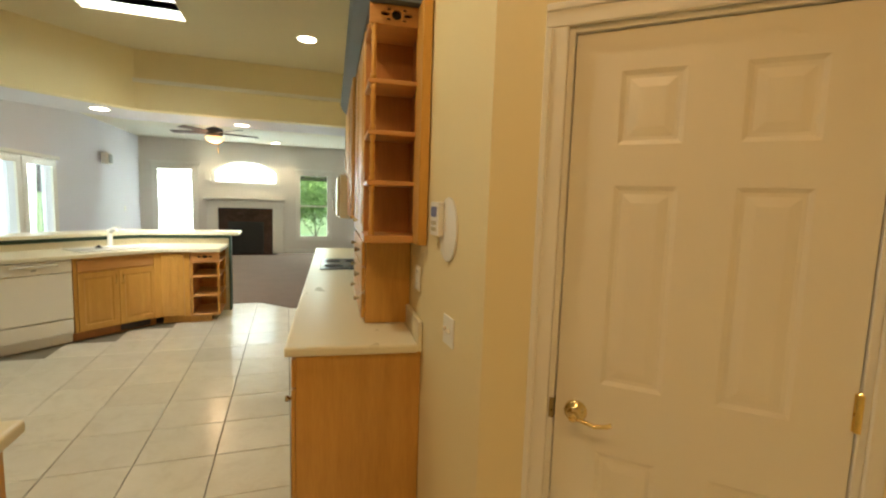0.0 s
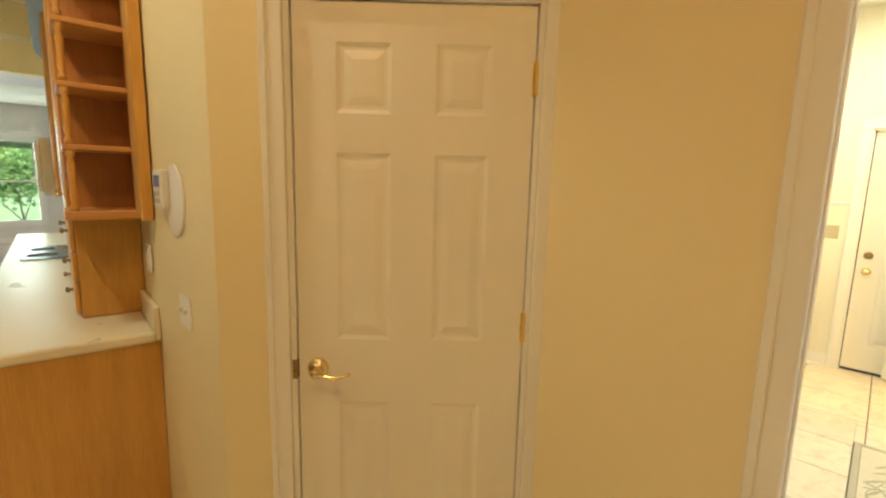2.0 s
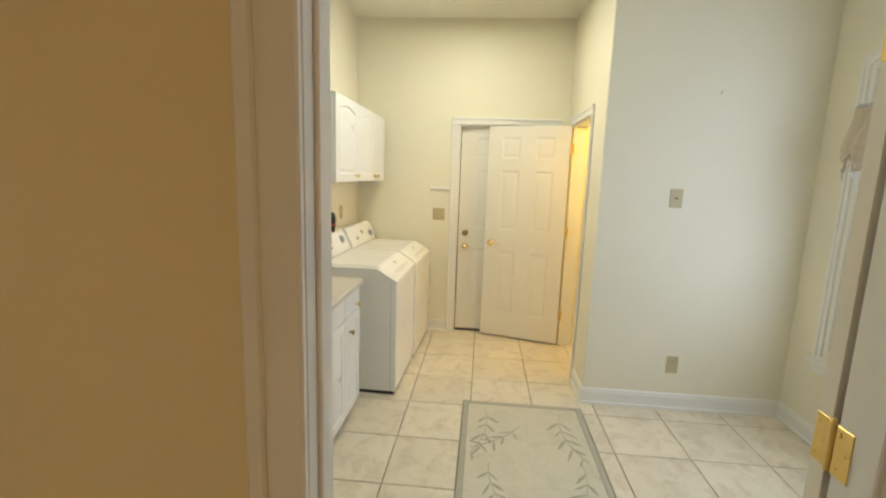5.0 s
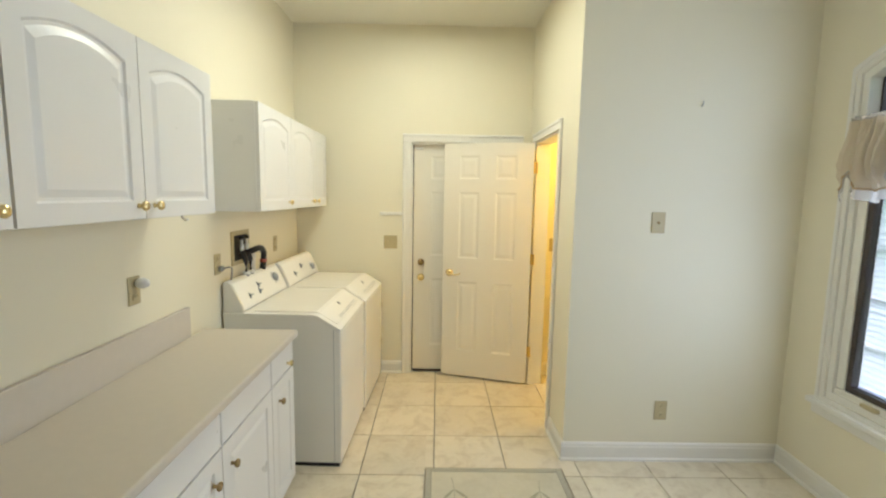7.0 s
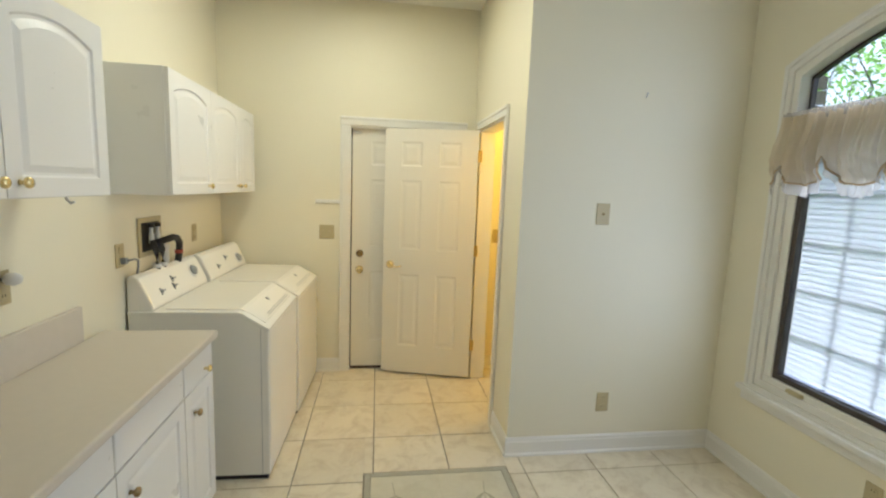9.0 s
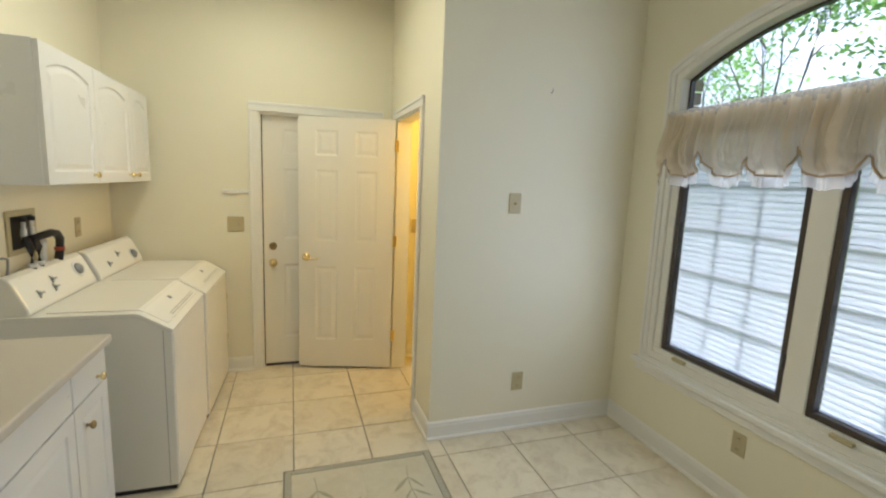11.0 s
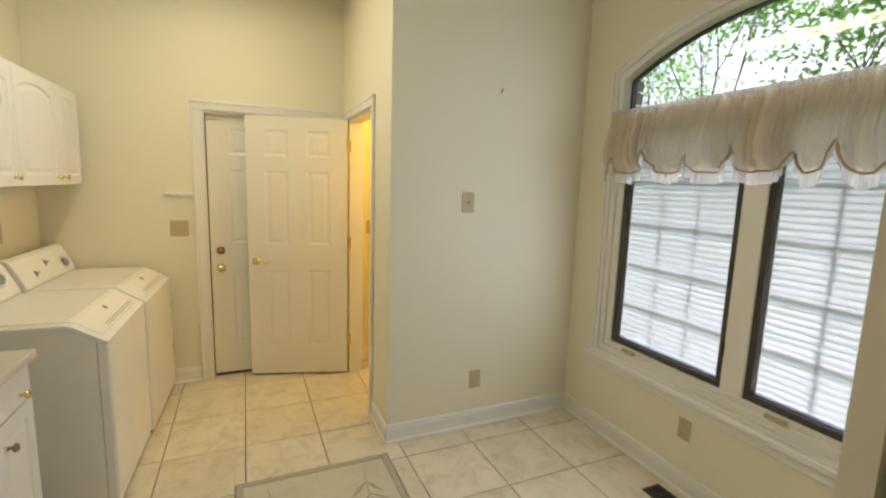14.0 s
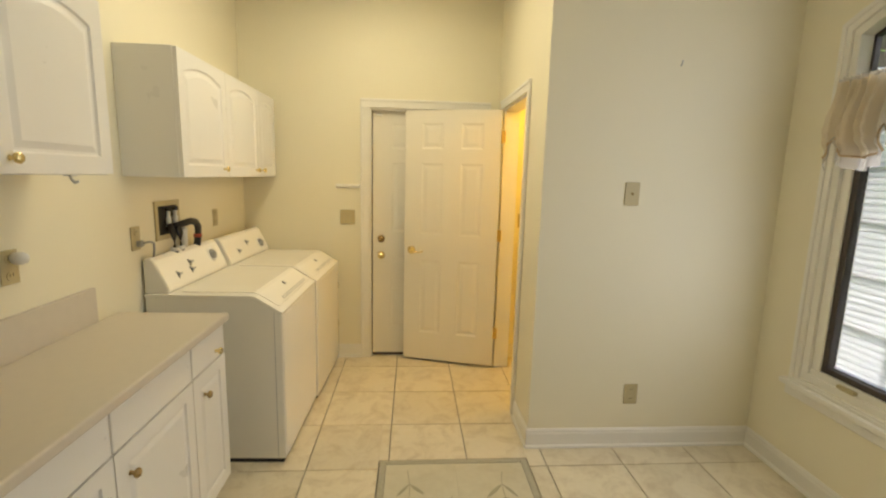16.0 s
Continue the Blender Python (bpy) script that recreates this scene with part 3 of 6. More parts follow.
# bathroom door, hinged on the side wall and swung open before the exterior door
cb = casing("casing_bath", pose(5.10, SIDE + 0.001, 0, 0, 0, 0) @ Matrix.Diagonal((1, -1, 1, 1)), 0.73, 2.05, "white moulded casing round the bathroom doorway", width=0.065, deep=0.12)
BD = 74.3
eb = panel_door("door_4", pose(5.820, -0.0595, 0.012, 0, 0, BD), 0.75, "open white six-panel bathroom door with brass lever", th=0.035)
lever(eb, 0.69, 0.93, 0.035, 1, -1)
for z in (1.83, 1.08, 0.29):
    bm = add_cyl(bmesh.new(), (-0.005, 0.038, z - 0.045), (-0.005, 0.038, z + 0.045), 0.007, n=12)
    add_box(bm, (-0.004, 0.004, z - 0.045), (0.0, 0.034, z + 0.045))
    add_box(bm, (-0.03, 0.035, z - 0.045), (-0.006, 0.0375, z + 0.045))
    piece("hinge", bm, HINGE, eb, "polished brass butt hinge")


def baseboard(name, p0, p1, normal, label="white moulded baseboard", h=0.115):
    """A run of baseboard from p0 to p1 (x, y), standing out along normal."""
    p0, p1, nn = Vector((*p0, 0)), Vector((*p1, 0)), Vector((*normal, 0))
    prof = [(0, 0), (0.022, 0), (0.022, 0.012), (0.013, 0.020), (0.013, h - 0.03), (0.009, h - 0.018), (0.011, h - 0.012), (0.004, h), (0, h)]
    bm = bmesh.new()
    rings = [[bm.verts.new(p + nn * a + Vector((0, 0, b))) for a, b in prof] for p in (p0, p1)]
    n = len(prof)
    for i in range(n):
        bm.faces.new((rings[0][i], rings[0][(i + 1) % n], rings[1][(i + 1) % n], rings[1][i]))
    bm.faces.new(rings[0]), bm.faces.new(rings[1][::-1])
    return structure(name, bm, WHITE, label, "baseboard")


baseboard("baseboard", (FAR, 1.95), (FAR, 1.03), (-1, 0))
baseboard("baseboard", (5.03, SIDE), (JOG - 0.012, SIDE), (0, 1))
baseboard("baseboard", (JOG, SIDE + 0.013), (JOG, WIN), (-1, 0))
baseboard("baseboard", (JOG, WIN), (2.5, WIN), (0, 1))
baseboard("baseboard", (FAR, -0.19), (FAR, -1.5), (-1, 0))
baseboard("baseboard", (2.05, 1.47), (2.05, 0.965), (-1, 0))
baseboard("baseboard", (KW, 2.21), (KW, 2.86), (-1, 0))
baseboard("baseboard", (-2.7, 8.1), (-2.7, 14.2), (1, 0))
baseboard("baseboard", (0.75, FIRE), (3.18, FIRE), (0, -1))
baseboard("baseboard", (-2.7, FIRE), (-1.25, FIRE), (0, -1))

# ---- arched laundry window ----
win = thing("window_1", pose(WX, WIN, 0.55), "arched white window with two dark-framed casements", "window", kind="structure")
outer, inner = arch(WX, WHALF, 0.535, 2.496, 0.215), arch(WX, WHALF - 0.045, 0.56, 2.460, 0.212)
inner2 = arch(WX, WHALF - 0.080, 0.60, 2.430, 0.209)
piece("casing", plate(outer, [inner], depth=0.016, plane="xz", at=WIN + 0.0005, bevel=0.003), WHITE, win)
piece("casing_edge", plate(arch(WX, WHALF + 0.004, 0.533, 2.500, 0.216), [arch(WX, WHALF - 0.018, 0.55, 2.482, 0.2135)], depth=0.024, plane="xz", at=WIN + 0.0008, bevel=0.003), WHITE, win)
piece("window_frame", plate(arch(WX, WHALF - 0.042, 0.562, 2.463, 0.2125), [inner2], depth=-0.096, plane="xz", at=WIN + 0.004, bevel=0.002), WHITE, win)
piece("mullion", box((WX - 0.050, WIN - 0.12, 0.60), (WX + 0.060, WIN - 0.012, 1.93), 0.004), WHITE, win)
piece("transom", box((WX - WHALF + 0.078, WIN - 0.125, 1.93), (WX + WHALF - 0.078, WIN - 0.010, 2.05), 0.004), WHITE, win)
piece("bottom_rail", box((WX - WHALF + 0.078, WIN - 0.118, 0.58), (WX + WHALF - 0.078, WIN - 0.008, 0.632), 0.003), WHITE, win)
for x0, x1 in ((WX - WHALF + 0.078, WX - WHALF + 0.128), (WX + WHALF - 0.128, WX + WHALF - 0.078)):
    piece("side_stile", box((x0, WIN - 0.117, 0.632), (x1, WIN - 0.012, 1.93), 0.003), WHITE, win)
piece("arch_sash", plate(arch(WX, WHALF - 0.079, 2.048, 2.432, 0.2095), [arch(WX, WHALF - 0.091, 2.06, 2.420, 0.207)], depth=-0.03, plane="xz", at=WIN - 0.06), SASH, win, "dark bronze arched sash")
bm = plate(arch(WX, WHALF - 0.090, 2.058, 2.421, 0.2075), depth=-0.004, plane="xz", at=WIN - 0.073)
pane = piece("pane", bm, GLASS, win)
pane.visible_shadow = False
for x0, x1 in ((WX + 0.060, WX + WHALF - 0.128), (WX - WHALF + 0.128, WX - 0.050)):
    sash = piece("sash", plate(rect(x0, 0.632, x1, 1.93), [rect(x0 + 0.03, 0.662, x1 - 0.03, 1.90)], depth=-0.045, plane="xz", at=WIN - 0.020, bevel=0.003), SASH, win,
                 "dark bronze casement sash")
    pn = piece("pane", box((x0 + 0.028, WIN - 0.050, 0.66), (x1 - 0.028, WIN - 0.046, 1.902)), GLASS, sash)
    pn.visible_shadow = False
    for k in (1, 2):
        xx = x0 + 0.03 + (x1 - x0 - 0.06) * k / 3
        piece("muntin", box((xx - 0.007, WIN - 0.085, 0.66), (xx + 0.007, WIN - 0.074, 1.90)), WHITE, sash)
    for k in (1, 2, 3, 4):
        zz = 0.648 + 0.247 * k
        piece("muntin", box((x0 + 0.03, WIN - 0.084, zz - 0.007), (x1 - 0.03, WIN - 0.075, zz + 0.007)), WHITE, sash)
    # folding crank handle below the casement, and the lock on its side
    cx = x1 - 0.16
    bm = box((cx - 0.045, WIN - 0.012, 0.603), (cx + 0.045, WIN + 0.012, 0.622), 0.004)
    add_box(bm, (cx - 0.05, WIN + 0.012, 0.606), (cx + 0.02, WIN + 0.022, 0.616), 0.003)
    piece("crank_handle", bm, ALMOND, win, "tan folding crank handle")
    piece("sash_lock", box((x0 - 0.004, WIN - 0.022, 0.80), (x0 + 0.012, WIN - 0.004, 0.87), 0.003), SASH, win, "dark casement lock lever")
piece("window_sill", box((WX - WHALF - 0.045, WIN - 0.01, 0.505), (WX + WHALF + 0.04, WIN + 0.045, 0.535), 0.006, 2), WHITE, win)
piece("apron", box((WX - WHALF - 0.03, WIN + 0.0005, 0.45), (WX + WHALF + 0.025, WIN + 0.018, 0.505), 0.004), WHITE, win)

# closed mini blinds between the panes
for x0, x1 in ((WX + 0.092, WX + WHALF - 0.160), (WX - WHALF + 0.160, WX - 0.082)):
    bl = thing("window_blind", pose((x0 + x1) / 2, WIN - 0.062, 0.664), "closed white mini blind inside the casement glass", "blind", "blinds of the laundry window")
    sl = bmesh.new()
    ys = ((-0.0175, 0.003), (-0.006, -0.002), (0.006, -0.002), (0.0175, 0.003))
    w2 = (x1 - x0) / 2
    rows_ = [[sl.verts.new((sx, a * 0.20 + b, a * 0.98)) for a, b in ys] for sx in (-w2, w2)]
    for i in range(3):
        sl.faces.new((rows_[0][i], rows_[0][i + 1], rows_[1][i + 1], rows_[1][i]))
    first = part("slat", sl, SLAT, bl)
    first.location = (0, 0, 0.014)
    nslat = 40
    for i in range(1, nslat):
        o = new("slat", first.data)
        o.parent, o.location = bl, (0, 0, 0.014 + 0.0308 * i)
    piece("bottom_bar", box((x0, WIN - 0.069, 0.663), (x1, WIN - 0.056, 0.672)), SLAT, bl)

# gathered valance with a scalloped, ruffled hem on a rod
val = thing("valance", pose(WX, WIN + 0.045, 1.63), "cream gathered valance with scalloped ruffled hem", "curtain")
bm = bmesh.new()
x0, x1, nx, nz = WX - WHALF + 0.03, WX + WHALF - 0.065, 700, 34
rnd = random.Random(4)
ph = [rnd.uniform(0, 6.28) for _ in range(8)]


PINCH = (x0 - 0.05, 2.76, 2.90, 3.043, 3.208, 3.364, 3.617, 3.842, 4.10, 4.34, x1 + 0.10)   # where the hem is drawn up


def swag_phase(u):
    """Where u lies within its swag; the swags are unevenly wide."""
    x = x0 + (x1 - x0) * u
    for a, b in zip(PINCH, PINCH[1:]):
        if x < b:
            return (x - a) / (b - a)
    return 1.0


def swag(u):
    """How far the hem is drawn up at u, in metres, between the pinches."""
    v = swag_phase(u)
    return (0.118 + 0.018 * math.sin(u * 23 + 1.3)) * (abs(2 * v - 1) ** 3.4) + 0.006 * math.sin(u * 41 + 0.7)


grid = []
for j in range(nz + 1):
    t = j / nz
    row = []
    for i in range(nx + 1):
        u = i / nx
        x = x0 + (x1 - x0) * u
        f = 0.55 * math.sin(u * 250 + ph[0] + 1.2 * math.sin(u * 31)) * (1.15 - 0.5 * t) + 0.5 * math.sin(u * 121 + ph[1]) + 0.4 * math.sin(u * 63 + ph[2] + 2 * t)
        big = math.sin(u * 37 + ph[3] + t) + 0.6 * math.sin(u * 21 + ph[4])
        bottom = 1.668 + swag(u)
        z = 1.992 + (bottom - 1.992) * t
        if j == 0:
            z += 0.016 + 0.006 * math.sin(u * 260)
        v = swag_phase(u)
        puff = 0.050 * math.sin(math.pi * min(1, t ** 1.5 * 1.05)) * (1 - abs(2 * v - 1) ** 2)
        fold = 0.007 * math.sin(34 * t - 9 * (2 * v - 1) ** 2 + ph[5] + 5 * u) * t * t * (1 - abs(2 * v - 1) ** 4)
        pinch = abs(2 * v - 1) ** 6
        y = WIN + 0.066 + 0.010 * pinch * math.sin(u * 310 + t * 5) + 0.046 * f * (0.55 + 0.55 * abs(t - 0.13)) * (0.6 + 0.4 * math.sin(u * 17 + ph[7])) + 0.014 * big * t + puff + fold + 0.008 * math.sin(u * 430 + 3 * math.sin(u * 13)) * (1 - 0.75 * t)
        z += 0.012 * math.sin(u * 96 + ph[6]) * t * (1 - t) * 2
        row.append(bm.verts.new((x, y, z)))
    grid.append(row)
for a, b in zip(grid, grid[1:]):
    for i in range(nx):
        bm.faces.new((a[i], a[i + 1], b[i + 1], b[i]))
grid_hem = [tuple(v.co) for v in grid[-1]]
piece("gathered_cloth", bm, LACE, val, smooth=True)
# sheer ruffle sewn below the hem, and the corded piping along the seam
bm = bmesh.new()
last, low = grid_hem, []
rows_ = []
for k in range(5):
    rr_ = []
    for i, (hx, hy, hz) in enumerate(last):
        u = i / nx
        rr_.append(bm.verts.new((hx + 0.004 * math.sin(u * 300) * k / 4, hy + 0.002 + (0.005 + 0.008 * k / 4) * math.sin(u * 430 + ph[5]) * k / 4,
                                 hz - (0.058 - 0.030 * min(1.0, (hz - 1.66) / 0.12)) * k / 4 + 0.003 * math.sin(u * 520) * k / 4)))
    rows_.append(rr_)
for a, b in zip(rows_, rows_[1:]):
    for i in range(nx):
        bm.faces.new((a[i], a[i + 1], b[i + 1], b[i]))
piece("ruffle", bm, RUFFLE, val, "sheer white gathered ruffle", True)
piece("hem_piping", tube([(hx, hy + 0.003, hz) for hx, hy, hz in last[::4]], 0.0055, 6), PIPING, val, "tan corded piping above the ruffle", True)
bm = bmesh.new()
rows_ = []
for k in range(4):
    rows_.append([bm.verts.new((x0 + (x1 - x0) * i / nx, WIN + 0.055 + 0.010 * math.sin(i * 0.9 + k * 0.4) * (0.4 + k / 4), 1.985 + 0.015 * k + 0.005 * math.sin(i * 0.53) * k / 3)) for i in range(nx + 1)])
for a, b in zip(rows_, rows_[1:]):
    for i in range(nx):
        bm.faces.new((a[i], a[i + 1], b[i + 1], b[i]))
piece("heading_ruffle", bm, RUFFLE, val, "sheer white ruffle standing above the rod", True)
piece("curtain_rod", tube([(x0, WIN + 0.04, 1.955), (x1, WIN + 0.04, 1.955)], 0.007, 8), WHITE, val, smooth=True)

# ---- laundry: base cabinets, worktop, wall cabinets ----


def cabinet_knob(x, y, z, parent, axis=(0, -1, 0), mat=BRASS):
    piece("knob", turned([(0, 0.008), (0.004, 0.006), (0.012, 0.006), (0.018, 0.015), (0.024, 0.016), (0.029, 0.012), (0.031, 0.002)], (x, y, z), axis, 14), mat, parent,
          "small round brass knob", True)


def shaped_door(x0, x1, z0, z1, y, arched, rise=0.05, th=0.019):
    """A cabinet door facing -y with a raised field, its head arched if asked."""
    m = 0.055

    def ring(inset, yy):
        a, b, c, d = x0 + m + inset, x1 - m - inset, z0 + m + inset, z1 - m - inset
        pts = [(a, c), (b, c)]
        if arched:
            n = 12
            for i in range(n + 1):
                s = i / n
                pts.append((b + (a - b) * s, d - rise + rise * math.sin(math.pi * (0.06 + 0.88 * s)) ** 0.8))
        else:
            pts += [(b, d), (a, d)]
        return [(px, pz, yy) for px, pz in pts]
    base = plate(rect(x0, z0, x1, z1), [[(p[0], p[1]) for p in ring(0, 0)]], depth=th, plane="xz", at=y, bevel=0.0)
    loops = [[base.verts.new((p[0], p[2], p[1])) for p in ring(i, yy)] for i, yy in ((0.0, y), (0.006, y + 0.006), (0.014, y + 0.0065), (0.034, y + 0.001))]
    for a, b in zip(loops, loops[1:]):
        for k in range(len(a)):
            base.faces.new((a[k], a[(k + 1) % len(a)], b[(k + 1) % len(a)], b[k]))
    base.faces.new(loops[-1])
    return base


YB = 1.47
for x0, x1, lab, kx, first_ in ((2.19, 2.62, "plain white laundry base cabinet", 2.27, 0), (2.62, 3.10, "plain white laundry base cabinet", 2.69, 0), (3.10, 3.58, "white base cabinet with drawer above its door", 3.51, 0),
                                (3.58, 4.063, "white base cabinet with drawer above its door", 3.647, 0), (4.063, 4.375, "narrow white base cabinet beside the washer", 4.155, 1)):
    c = thing("base_cabinet", pose(x0, YB, 0), lab + ", brass knobs" if first_ else lab, "cabinet", "laundry base cabinets")
    piece("body", box((x0 + 0.001, YB + 0.02, 0.09), (x1 - 0.001, LEFT - 0.002, 0.862)), CABWHITE, c)
    piece("toe_kick", box((x0 + 0.001, YB + 0.07, 0.0), (x1 - 0.001, LEFT - 0.01, 0.09)), CABWHITE, c)
    dr = piece("drawer_front", box((x0 + 0.003, YB, 0.718), (x1 - 0.003, YB + 0.019, 0.856), 0.006, 2), CABWHITE, c)
    if first_:
        cabinet_knob((x0 + x1) / 2 + 0.06, YB, 0.757, dr)
    do = piece("door", shaped_door(x0 + 0.003, x1 - 0.003, 0.10, 0.713, YB, False), CABWHITE, c)
    cabinet_knob(kx, YB, 0.615, do, mat=KNOB)
wt = thing("worktop", pose(3.2, 1.7, 0.862), "beige laminate worktop with a low backsplash", "worktop")
piece("top", box((2.142, 1.445, 0.864), (4.383, LEFT - 0.022, 0.900), 0.008, 3), COUNTER, wt)
piece("backsplash", box((2.142, LEFT - 0.022, 0.866), (4.255, LEFT - 0.001, 1.045), 0.004, 2), COUNTER, wt)

YU = 1.672
for x0, x1, zb, zt, doors, lab in ((2.19, 3.095, 1.515, 2.09, ((2.19, 2.64, 2.60), (2.64, 3.095, 3.05)), "white wall cabinet with arched door panels"),
                                   (3.10, 4.022, 1.515, 2.09, ((3.10, 3.56, 3.525), (3.56, 4.022, 3.605)), "white wall cabinet with arched door panels"),
                                   (4.522, 5.965, 1.503, 2.085, ((4.522, 5.055, 4.985), (5.055, 5.59, 5.52), (5.59, 5.965, 5.64)), "white wall cabinet above the washer and dryer")):
    c = thing("wall_cabinet", pose(x0, YU, zb), lab, "cabinet", "laundry wall cabinets")
    piece("body", box((x0 + 0.001, YU + 0.020, zb), (x1 - 0.001, LEFT - 0.002, zt), 0.002), CABWHITE, c)
    for a, b, kx in doors:
        do = piece("door", shaped_door(a + 0.002, b - 0.002, zb + 0.004, zt - 0.004, YU, True), CABWHITE, c)
        cabinet_knob(kx, YU, zb + 0.045, do)

# hook below the wall cabinet
hk = thing("cup_hook", pose(4.005, 1.80, 1.515), "small white hook under the wall cabinet", "hook")
piece("plate", box((3.985, 1.79, 1.508), (4.015, 1.82, 1.515), 0.002), PVC, hk)
piece("hook", tube([(4.0, 1.805, 1.509), (4.0, 1.80, 1.495), (4.0, 1.79, 1.485), (4.0, 1.778, 1.490)], 0.005), PVC, hk, smooth=True)


# ---- washer and dryer ----
def washer(x0, x1, label, name, dials):
    w = thing(name, pose((x0 + x1) / 2, 1.6, 0.0), label, "washer" if name == "washing_machine" else "dryer", "laundry machines")
    prof = [(1.274, 0.025), (1.274, 0.815), (1.282, 0.832), (1.405, 0.903), (1.425, 0.908), (1.944, 0.908), (1.944, 0.025)]
    piece("cabinet", plate(prof, depth=x1 - x0, plane="yz", at=x0, bevel=0.006), APPL, w, smooth=False)
    # worktop with sloping front, a little proud of the cabinet
    top = [(1.272, 0.822), (1.270, 0.836), (1.402, 0.916), (1.425, 0.922), (1.947, 0.922), (1.947, 0.902), (1.43, 0.902), (1.408, 0.896), (1.284, 0.824)]
    piece("top_panel", plate(top, depth=x1 - x0 + 0.004, plane="yz", at=x0 - 0.002, bevel=0.003), APPL, w)
    lid = [(1.300, 0.858), (1.404, 0.9205), (1.425, 0.928), (1.785, 0.928), (1.785, 0.921), (1.428, 0.921), (1.406, 0.9135), (1.304, 0.852)]
    ld_ = piece("lid", plate(lid, depth=x1 - x0 - 0.05, plane="yz", at=x0 + 0.045 if name == "washing_machine" else x0 + 0.025, bevel=0.002), APPL, w)
    # recessed grip and its slot on the sloping front
    xa = x0 + 0.10
    slope = Vector((0, 1.404 - 1.300, 0.9205 - 0.858)).normalized()
    bm = bmesh.new()
    for a0, b0, lx, ly in ((0.24, 0.012, 0.44, 0.004), (0.24, 0.024, 0.44, 0.004)):
        base = Vector((xa + a0 - lx / 2 + 0.05, 1.300, 0.8595)) + slope * b0
        vs = [base, base + Vector((lx, 0, 0)), base + Vector((lx, 0, 0)) + slope * ly, base + slope * ly]
        up = Vector((0, -slope.z, slope.y)) * 0.0015
        lo_, hi_ = [bm.verts.new(v - up) for v in vs], [bm.verts.new(v + up) for v in vs]
        bm.faces.new(hi_)
        for k in range(4):
            bm.faces.new((lo_[k], lo_[(k + 1) % 4], hi_[(k + 1) % 4], hi_[k]))
    piece("grip", bm, APPLGREY, ld_, "grey double groove of the lid grip")
    up = Vector((0, -slope.z, slope.y))
    at = Vector((xa + 0.27, 1.300, 0.8595)) + slope * 0.085
    piece("button", turned([(0, 0.014), (0.003, 0.013), (0.005, 0.008), (0.0055, 0.001)], at, up, 14), APPLGREY, ld_, "small grey round button", True)
    # console with a leaning, rounded face
    con = [(1.835, 0.918), (1.822, 0.935), (1.832, 0.965), (1.875, 1.058), (1.892, 1.088), (1.914, 1.103), (1.940, 1.100), (1.948, 1.080), (1.948, 0.918)]
    cons = piece("console", plate(con, depth=x1 - x0 - 0.012, plane="yz", at=x0 + 0.006, bevel=0.012), APPL, w)
    mid = Vector((0, 1.850, 1.005))
    n_out = Vector((0, -0.905, 0.425))
    for i, (fx, r) in enumerate(dials):
        p = Vector((x0 + (x1 - x0) * fx, mid.y, mid.z)) + (Vector((0, 0.012, 0.026)) if i % 2 else Vector((0, -0.004, -0.010)))
        if r > 0.03:
            piece("dial_ring", turned([(0, r + 0.012), (0.003, r + 0.012), (0.004, r)], p, n_out, 24), PVC, cons, "white timer dial with printed marks", True)
            piece("dial", turned([(0, r), (0.012, r * 0.92), (0.014, r * 0.55), (0.022, r * 0.45), (0.023, 0.002)], p + n_out * 0.003, n_out, 24), APPLGREY, cons, "grey timer dial", True)
        else:
            # three-lobed selector: a low rounded triangle with a raised grip
            bm = turned([(0, r * 1.7), (0.005, r * 1.6), (0.006, 0.002)], p, n_out, 3)
            q = n_out.to_track_quat("Z", "Y").to_matrix()
            t = bmesh.ops.create_cube(bm, size=1.0)
            for v in t["verts"]:
                v.co = p + n_out * 0.010 + q @ Vector((v.co.x * r * 2.2, v.co.y * r * 0.7, v.co.z * 0.012))
            piece("switch_knob", bm, APPLGREY, cons, "grey selector knob")
    # printed bars of lettering on the console
    for k in range(7):
        a = x0 + (x1 - x0) * (0.10 + 0.09 * k)
        p = Vector((a, 1.8395, 0.979))
        bm = bmesh.new()
        q = n_out.to_track_quat("Z", "Y").to_matrix()
        t = bmesh.ops.create_cube(bm, size=1.0)
        for v in t["verts"]:
            v.co = p + Vector((v.co.x * 0.034, 0, 0)) + Vector((0, 0.425, 0.905)) * v.co.y * 0.004 + n_out * v.co.z * 0.0012
        piece("printed_bar", bm, APPLGREY, cons)
    piece("side_seam", box((x0 - 0.0008, 1.312, 0.03), (x0 + 0.002, 1.3145, 0.835)), APPLGREY, w, "thin seam of the side panel")
    # one black block for the feet and the shade under the machine
    piece("base_shade_block", box((x0 + 0.01, 1.29, 0.0), (x1 - 0.01, 1.92, 0.027)), BLACK, w, "black block for the feet and shaded gap under the machine")
    if name == "washing_machine":
        bm = plate(rect(x0 + 0.012, 0.05, x1 - 0.006, 0.812), depth=-0.0022, plane="xz", at=1.274, bevel=0.001)
    else:
        bm = plate(rect(x0 + 0.006, 0.05, x1 - 0.006, 0.812), depth=-0.0022, plane="xz", at=1.274, bevel=0.001)
    fp = piece("front_panel", bm, APPL, w)
    if name == "dryer":
        piece("door_latch", box((x1 - 0.018, 1.266, 0.62), (x1 - 0.004, 1.2725, 0.665), 0.002), ALMOND, fp, "small grey latch")
        piece("door_latch", box((x1 - 0.018, 1.266, 0.30), (x1 - 0.004, 1.2725, 0.345), 0.002), ALMOND, fp, "small grey latch")
    return w


